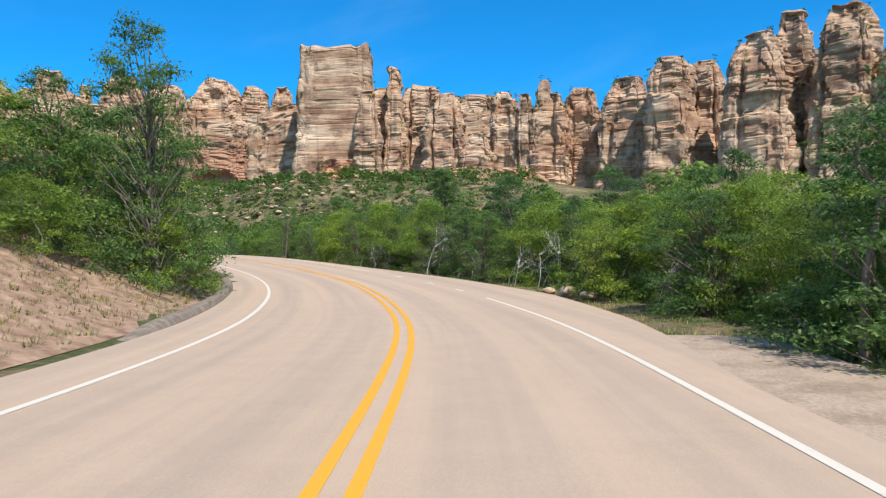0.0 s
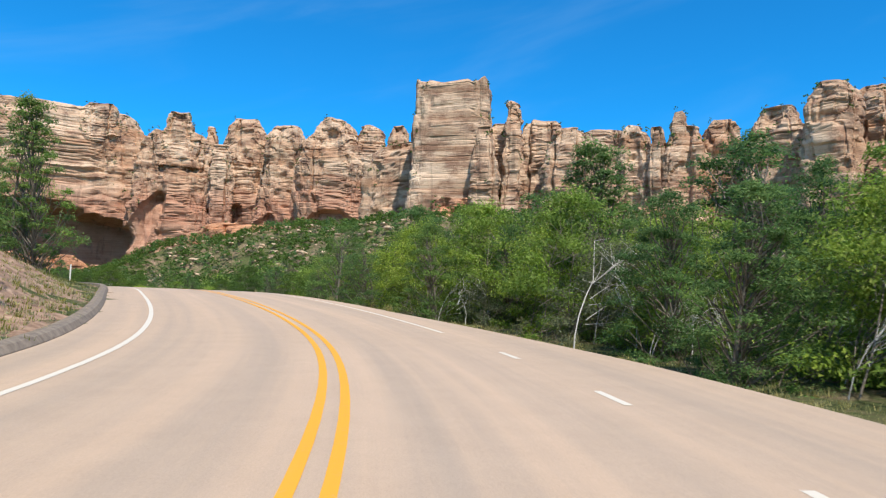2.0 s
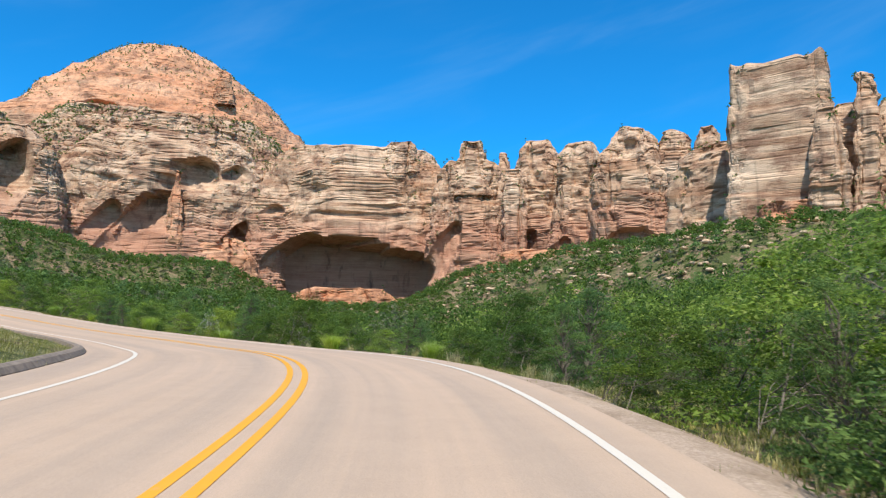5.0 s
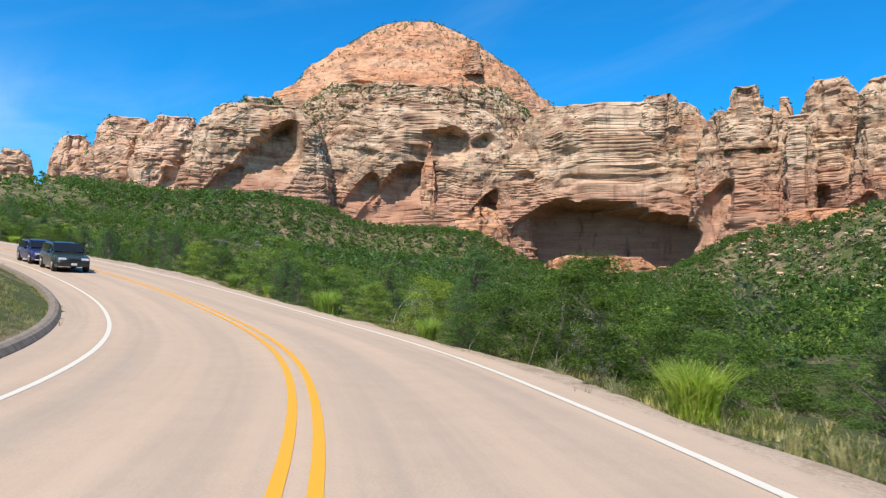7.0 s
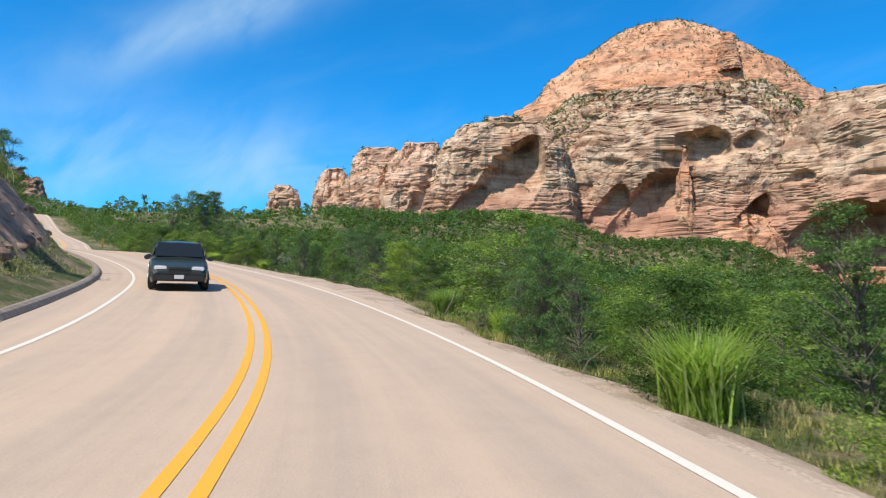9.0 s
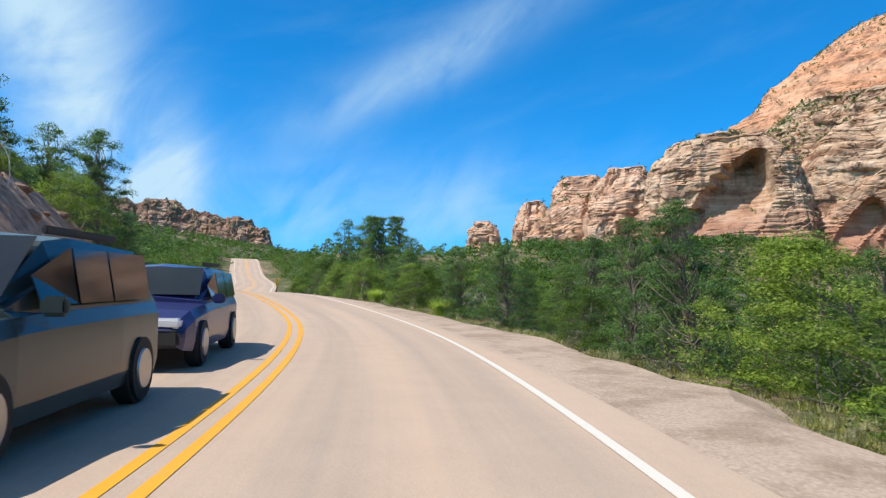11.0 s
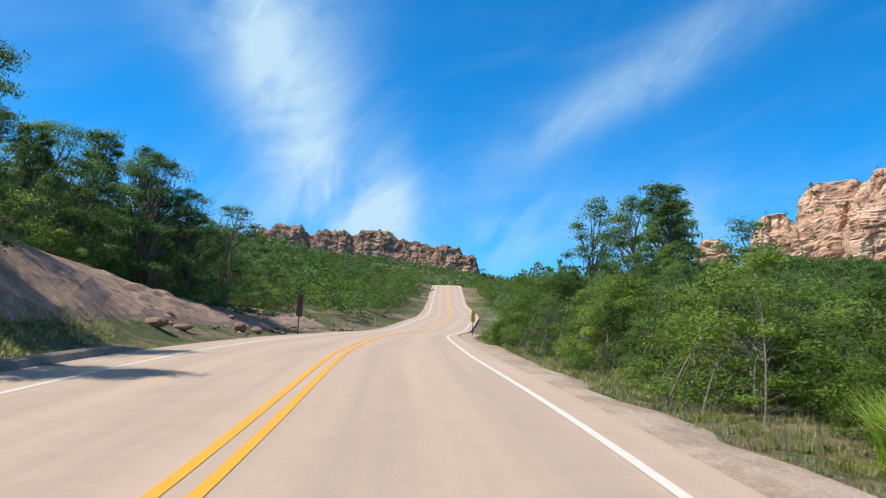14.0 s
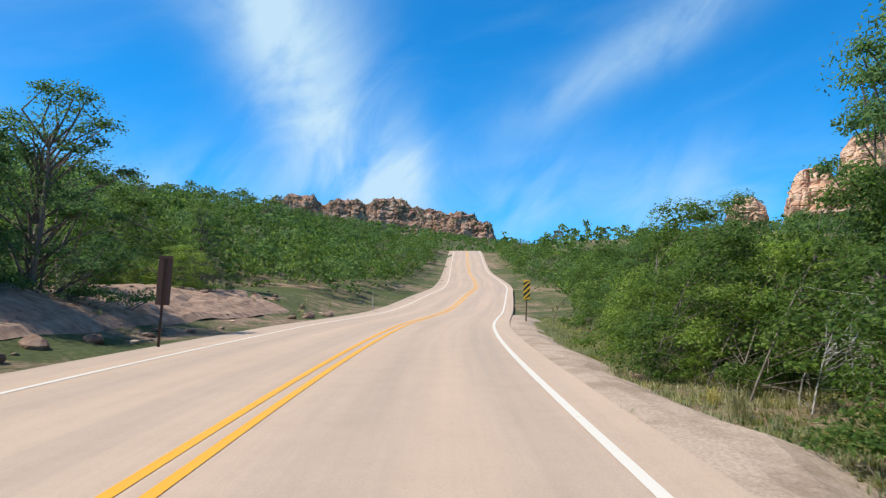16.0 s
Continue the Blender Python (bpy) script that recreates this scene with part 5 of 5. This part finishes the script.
def scree(n, x0, x1, y0, y1, lo, hi, mat, label, seed):
    """Loose blocks on the slopes, too many to count."""
    g = np.random.default_rng(seed)
    base = np.array([v.co for v in SMALL_ROCKS[0].vertices])
    tri = np.array([p.vertices for p in SMALL_ROCKS[0].polygons])
    x, y = g.uniform(x0, x1, n), g.uniform(y0, y1, n)
    z = land(x, y)
    vs, fs = [], []
    for k in range(n):
        a, sz = g.uniform(0, 6.28), g.uniform(lo, hi)
        r = np.array([[math.cos(a), -math.sin(a), 0], [math.sin(a), math.cos(a), 0], [0, 0, 0.8]]) * sz
        vs.append(base @ r.T + [x[k], y[k], z[k] + 0.25 * sz])
        fs.append(tri + k * len(base))
    ob = mesh_object("scree", np.vstack(vs), np.vstack(fs).tolist(), mat)
    tagged(ob, label, "scree", kind="stuff")


scree(900, -210, -40, 200, 380, 1.0, 3.6, M_BOULDER, "pale fallen blocks scattered over the slope", 95)
scree(160, -380, -230, 300, 390, 1.0, 3.0, M_BOULDER, "reddish fallen blocks below the alcove", 96)


# ---- signs ----
def part(name, bm, mat, parent, label=""):
    me = bpy.data.meshes.new(name)
    bm.to_mesh(me)
    bm.free()
    me.materials.append(mat)
    ob = new(name, me)
    ob.parent = parent
    return tagged(ob, label) if label else ob


def box(bm, x0, x1, y0, y1, z0, z1, bevel=0.0):
    r = bmesh.ops.create_cube(bm, size=1.0, matrix=Matrix.LocRotScale(((x0 + x1) / 2, (y0 + y1) / 2, (z0 + z1) / 2), None, (x1 - x0, y1 - y0, z1 - z0)))
    if bevel:
        bmesh.ops.bevel(bm, geom=list({e for v in r["verts"] for e in v.link_edges}), offset=bevel, segments=2, affect="EDGES")
    return bm


def u_post(height, w=0.06):
    """A flanged steel channel post."""
    bm = bmesh.new()
    box(bm, -w / 2, w / 2, -0.004, 0.004, -0.4, height)
    box(bm, -w / 2, -w / 2 + 0.006, 0.004, 0.035, -0.4, height)
    box(bm, w / 2 - 0.006, w / 2, 0.004, 0.035, -0.4, height)
    return bm


def stripes(bm, w, h, y, pitch, thick):
    """Diagonal bars clipped to a panel."""
    k = -h
    while k < h + w:
        lo, hi = k, k + thick
        poly = [(-w / 2, lo), (-w / 2, hi), (w / 2, hi + w), (w / 2, lo + w)]
        poly = [(x, min(max(z, 0), h)) for x, z in poly]
        if max(z for _, z in poly) - min(z for _, z in poly) > 0.02:
            vs = [bm.verts.new((x, y, z)) for x, z in poly]
            bm.faces.new(vs)
        k += pitch
    return bm


def object_marker(x, y, z, yaw):
    root = tagged(new("hazard_marker"), "yellow and black diagonally striped hazard marker on a steel post", "road sign")
    part("post", u_post(1.95), M_POST, root)
    bm = box(bmesh.new(), -0.15, 0.15, -0.012, -0.006, 1.12, 2.03, 0.0)
    panel = part("panel", bm, M_SIGNY, root)
    sb = stripes(bmesh.new(), 0.30, 0.91, 0, 0.26, 0.13)
    bmesh.ops.translate(sb, verts=sb.verts, vec=(0, -0.016, 1.12))
    part("stripes", sb, M_SIGNK, panel, "black diagonal stripes")
    bb = bmesh.new()
    for q in (1.3, 1.85):
        bmesh.ops.create_cone(bb, cap_ends=True, segments=8, radius1=0.012, radius2=0.012, depth=0.02, matrix=Matrix.LocRotScale((0, -0.02, q), Euler((radians(90), 0, 0)), None))
    part("bolts", bb, M_RIM, panel)
    root.matrix_basis = pose(x, y, z, 0, 2, yaw)
    return root


def sign_back(x, y, z, yaw):
    root = tagged(new("road_sign"), "road sign seen from its dull brown back, on a steel post", "road sign")
    part("post", u_post(2.1), M_POST, root)
    part("panel", box(bmesh.new(), -0.16, 0.16, -0.008, -0.004, 1.0, 2.15, 0.0), M_BROWN, root, "dull brown sign back")
    bm = bmesh.new()
    for q in (1.3, 2.1):
        box(bm, -0.12, 0.12, -0.004, 0.016, q - 0.02, q + 0.02)
    part("brace", bm, M_POST, root)
    root.matrix_basis = pose(x, y, z, 0, -2, yaw)
    return root


def on_ground(x, y):
    return float(land([x], [y])[0])


object_marker(-159, 59, on_ground(-159, 59), 101.5)
sign_back(-140.3, 53.9, on_ground(-140.3, 53.9), -65)


def delineator(s, lat):
    x, y = station(s, lat)
    root = tagged(new("delineator_post"), "slim white roadside delineator post with a reflector", "post", "delineators")
    part("post", box(bmesh.new(), -0.045, 0.045, -0.006, 0.006, -0.2, 1.05, 0.003), M_REFL, root)
    part("reflector", box(bmesh.new(), -0.035, 0.035, -0.012, -0.0065, 0.88, 0.98), M_SIGNY, root, "amber reflector")
    root.matrix_basis = pose(x, y, on_ground(x, y), 0, 0, 180)


delineator(68, -6.2)
delineator(222, -5.4)


# ---- cars ----
def lofted(sections, cap=True):
    """A skin over cross sections: each a list of points of equal number, open at the floor."""
    bm = bmesh.new()
    rows = [[bm.verts.new(p) for p in sec] for sec in sections]
    for a, b in zip(rows, rows[1:]):
        for k in range(len(a) - 1):
            bm.faces.new((a[k], a[k + 1], b[k + 1], b[k]))
    if cap:
        bm.faces.new(rows[0][::-1])
        bm.faces.new(rows[-1])
    bmesh.ops.recalc_face_normals(bm, faces=bm.faces)
    return bm


def suv(label, paint, length, width, height):
    """Car along +y (front at +y), wheels on z = 0."""
    root = tagged(new("car"), label, "car", "oncoming cars")
    L, w, h = length / 2, width / 2, height

    def section(y, half, z_low, z_belt, tuck):
        return [(-half * 0.96, y, z_low), (-half, y, z_low + 0.15), (-half, y, z_belt - 0.12), (-half * tuck, y, z_belt), (0, y, z_belt + 0.03), (half * tuck, y, z_belt), (half, y, z_belt - 0.12), (half, y, z_low + 0.15), (half * 0.96, y, z_low)]

    hood = h * 0.60
    body = lofted([section(-L, w * 0.86, 0.35, h * 0.58, 0.9), section(-L + 0.25, w * 0.97, 0.26, h * 0.62, 0.94), section(-L * 0.4, w, 0.24, h * 0.62, 0.95), section(L * 0.25, w, 0.24, h * 0.61, 0.95),
                   section(L * 0.45, w, 0.24, hood, 0.93), section(L - 0.45, w * 0.97, 0.26, hood - 0.07, 0.9), section(L - 0.12, w * 0.9, 0.30, hood - 0.2, 0.86), section(L, w * 0.82, 0.36, hood - 0.34, 0.84)])
    shell = part("body", body, paint, root)

    def roof_sec(y, half, z):
        return [(-half, y, h * 0.6), (-half * 0.92, y, (h * 0.6 + z) / 2), (-half * 0.8, y, z - 0.04), (0, y, z + 0.02), (half * 0.8, y, z - 0.04), (half * 0.92, y, (h * 0.6 + z) / 2), (half, y, h * 0.6)]

    part("cabin", lofted([roof_sec(-L + 0.12, w * 0.9, h * 0.72), roof_sec(-L + 0.5, w * 0.93, h * 0.97), roof_sec(-0.2, w * 0.95, h), roof_sec(L * 0.12, w * 0.95, h * 0.97), roof_sec(L * 0.44, w * 0.94, h * 0.66)]), paint, root)
    # glass, a little proud of the cabin
    ws = bmesh.new()
    q = [ws.verts.new(p) for p in ((-w * 0.84, L * 0.42, h * 0.665), (w * 0.84, L * 0.42, h * 0.665), (w * 0.76, L * 0.14, h * 0.945), (-w * 0.76, L * 0.14, h * 0.945))]
    ws.faces.new(q)
    bmesh.ops.translate(ws, verts=ws.verts, vec=(0, 0.03, 0.03))
    bmesh.ops.solidify(ws, geom=ws.faces[:], thickness=0.01)
    part("windscreen", ws, M_GLASS, root, "dark tinted windscreen")
    for sd in (-1, 1):
        for y0, y1 in ((-L + 0.6, -0.75), (-0.7, 0.02), (0.07, L * 0.3)):
            sg = bmesh.new()
            top1 = h * 0.92 if y1 < L * 0.2 else h * 0.78
            vs = [sg.verts.new((sd * (w * 0.955 if z < h * 0.7 else w * 0.865), y, z)) for y, z in ((y0, h * 0.645), (y1, h * 0.645), (y1, top1), (y0, h * 0.92))]
            sg.faces.new(vs)
            bmesh.ops.translate(sg, verts=sg.verts, vec=(sd * 0.02, 0, 0))
            bmesh.ops.solidify(sg, geom=sg.faces[:], thickness=0.01)
            part("side_window", sg, M_GLASS, root)
        part("headlight", box(bmesh.new(), sd * w * 0.62 - 0.2, sd * w * 0.62 + 0.2, L - 0.22, L - 0.02, hood - 0.3, hood - 0.16, 0.03), M_LAMP, root, "bright clear headlight")
        part("mirror", box(bmesh.new(), sd * (w + 0.1) - 0.1, sd * (w + 0.1) + 0.1, L * 0.3, L * 0.3 + 0.1, h * 0.6, h * 0.6 + 0.15, 0.03), paint, root)
        for y in (-L + 0.85, L - 0.9):
            tb = bmesh.new()
            bmesh.ops.create_cone(tb, cap_ends=True, segments=28, radius1=0.36, radius2=0.36, depth=0.24, matrix=Matrix.LocRotScale((sd * (w - 0.1), y, 0.36), Euler((0, radians(90), 0)), None))
            bmesh.ops.bevel(tb, geom=[e for e in tb.edges if len(e.link_faces) == 2 and max(len(f.verts) for f in e.link_faces) > 4], offset=0.04, segments=2, affect="EDGES")
            wheel = part("wheel", tb, M_TYRE, root)
            rb = bmesh.new()
            bmesh.ops.create_cone(rb, cap_ends=True, segments=20, radius1=0.22, radius2=0.2, depth=0.05, matrix=Matrix.LocRotScale((sd * (w + 0.015), y, 0.36), Euler((0, radians(90 * sd), 0)), None))
            part("rim", rb, M_RIM, wheel, "grey alloy rim")
    gr = bmesh.new()
    for k in range(5):
        box(gr, -w * 0.36, w * 0.36, L - 0.06, L + 0.012, hood - 0.42 + 0.05 * k, hood - 0.395 + 0.05 * k, 0.004)
    part("grille", gr, M_TRIM, root, "black slatted grille")
    part("bumper", box(bmesh.new(), -w * 0.84, w * 0.84, L - 0.16, L + 0.04, 0.34, 0.58, 0.04), M_TRIM, root, "black lower bumper")
    part("number_plate", box(bmesh.new(), -0.15, 0.15, L + 0.04, L + 0.05, 0.42, 0.55), M_REFL, root)
    part("roof_rail", box(box(bmesh.new(), -w * 0.72, -w * 0.68, -L * 0.6, L * 0.05, h - 0.02, h + 0.05, 0.01), w * 0.68, w * 0.72, -L * 0.6, L * 0.05, h - 0.02, h + 0.05, 0.01), M_TRIM, root)
    return root


def park(car, s, lat):
    i = int(np.argmin(np.abs(ARC - s)))
    x, y = station(s, lat)
    car.matrix_basis = pose(x, y, LINE[i, 2] + 0.01, 0, 0, 0) @ Vector((-TAN[i, 0], -TAN[i, 1], -TAN[i, 2])).to_track_quat("Y", "Z").to_matrix().to_4x4()


park(suv("dark green-grey estate car with lit clear headlights, on the road", M_CARDARK, 4.7, 1.9, 1.66), 126.6, -1.9)
park(suv("deep blue car following close behind on the road", M_CARBLUE, 4.5, 1.84, 1.5), 132.3, -1.95)
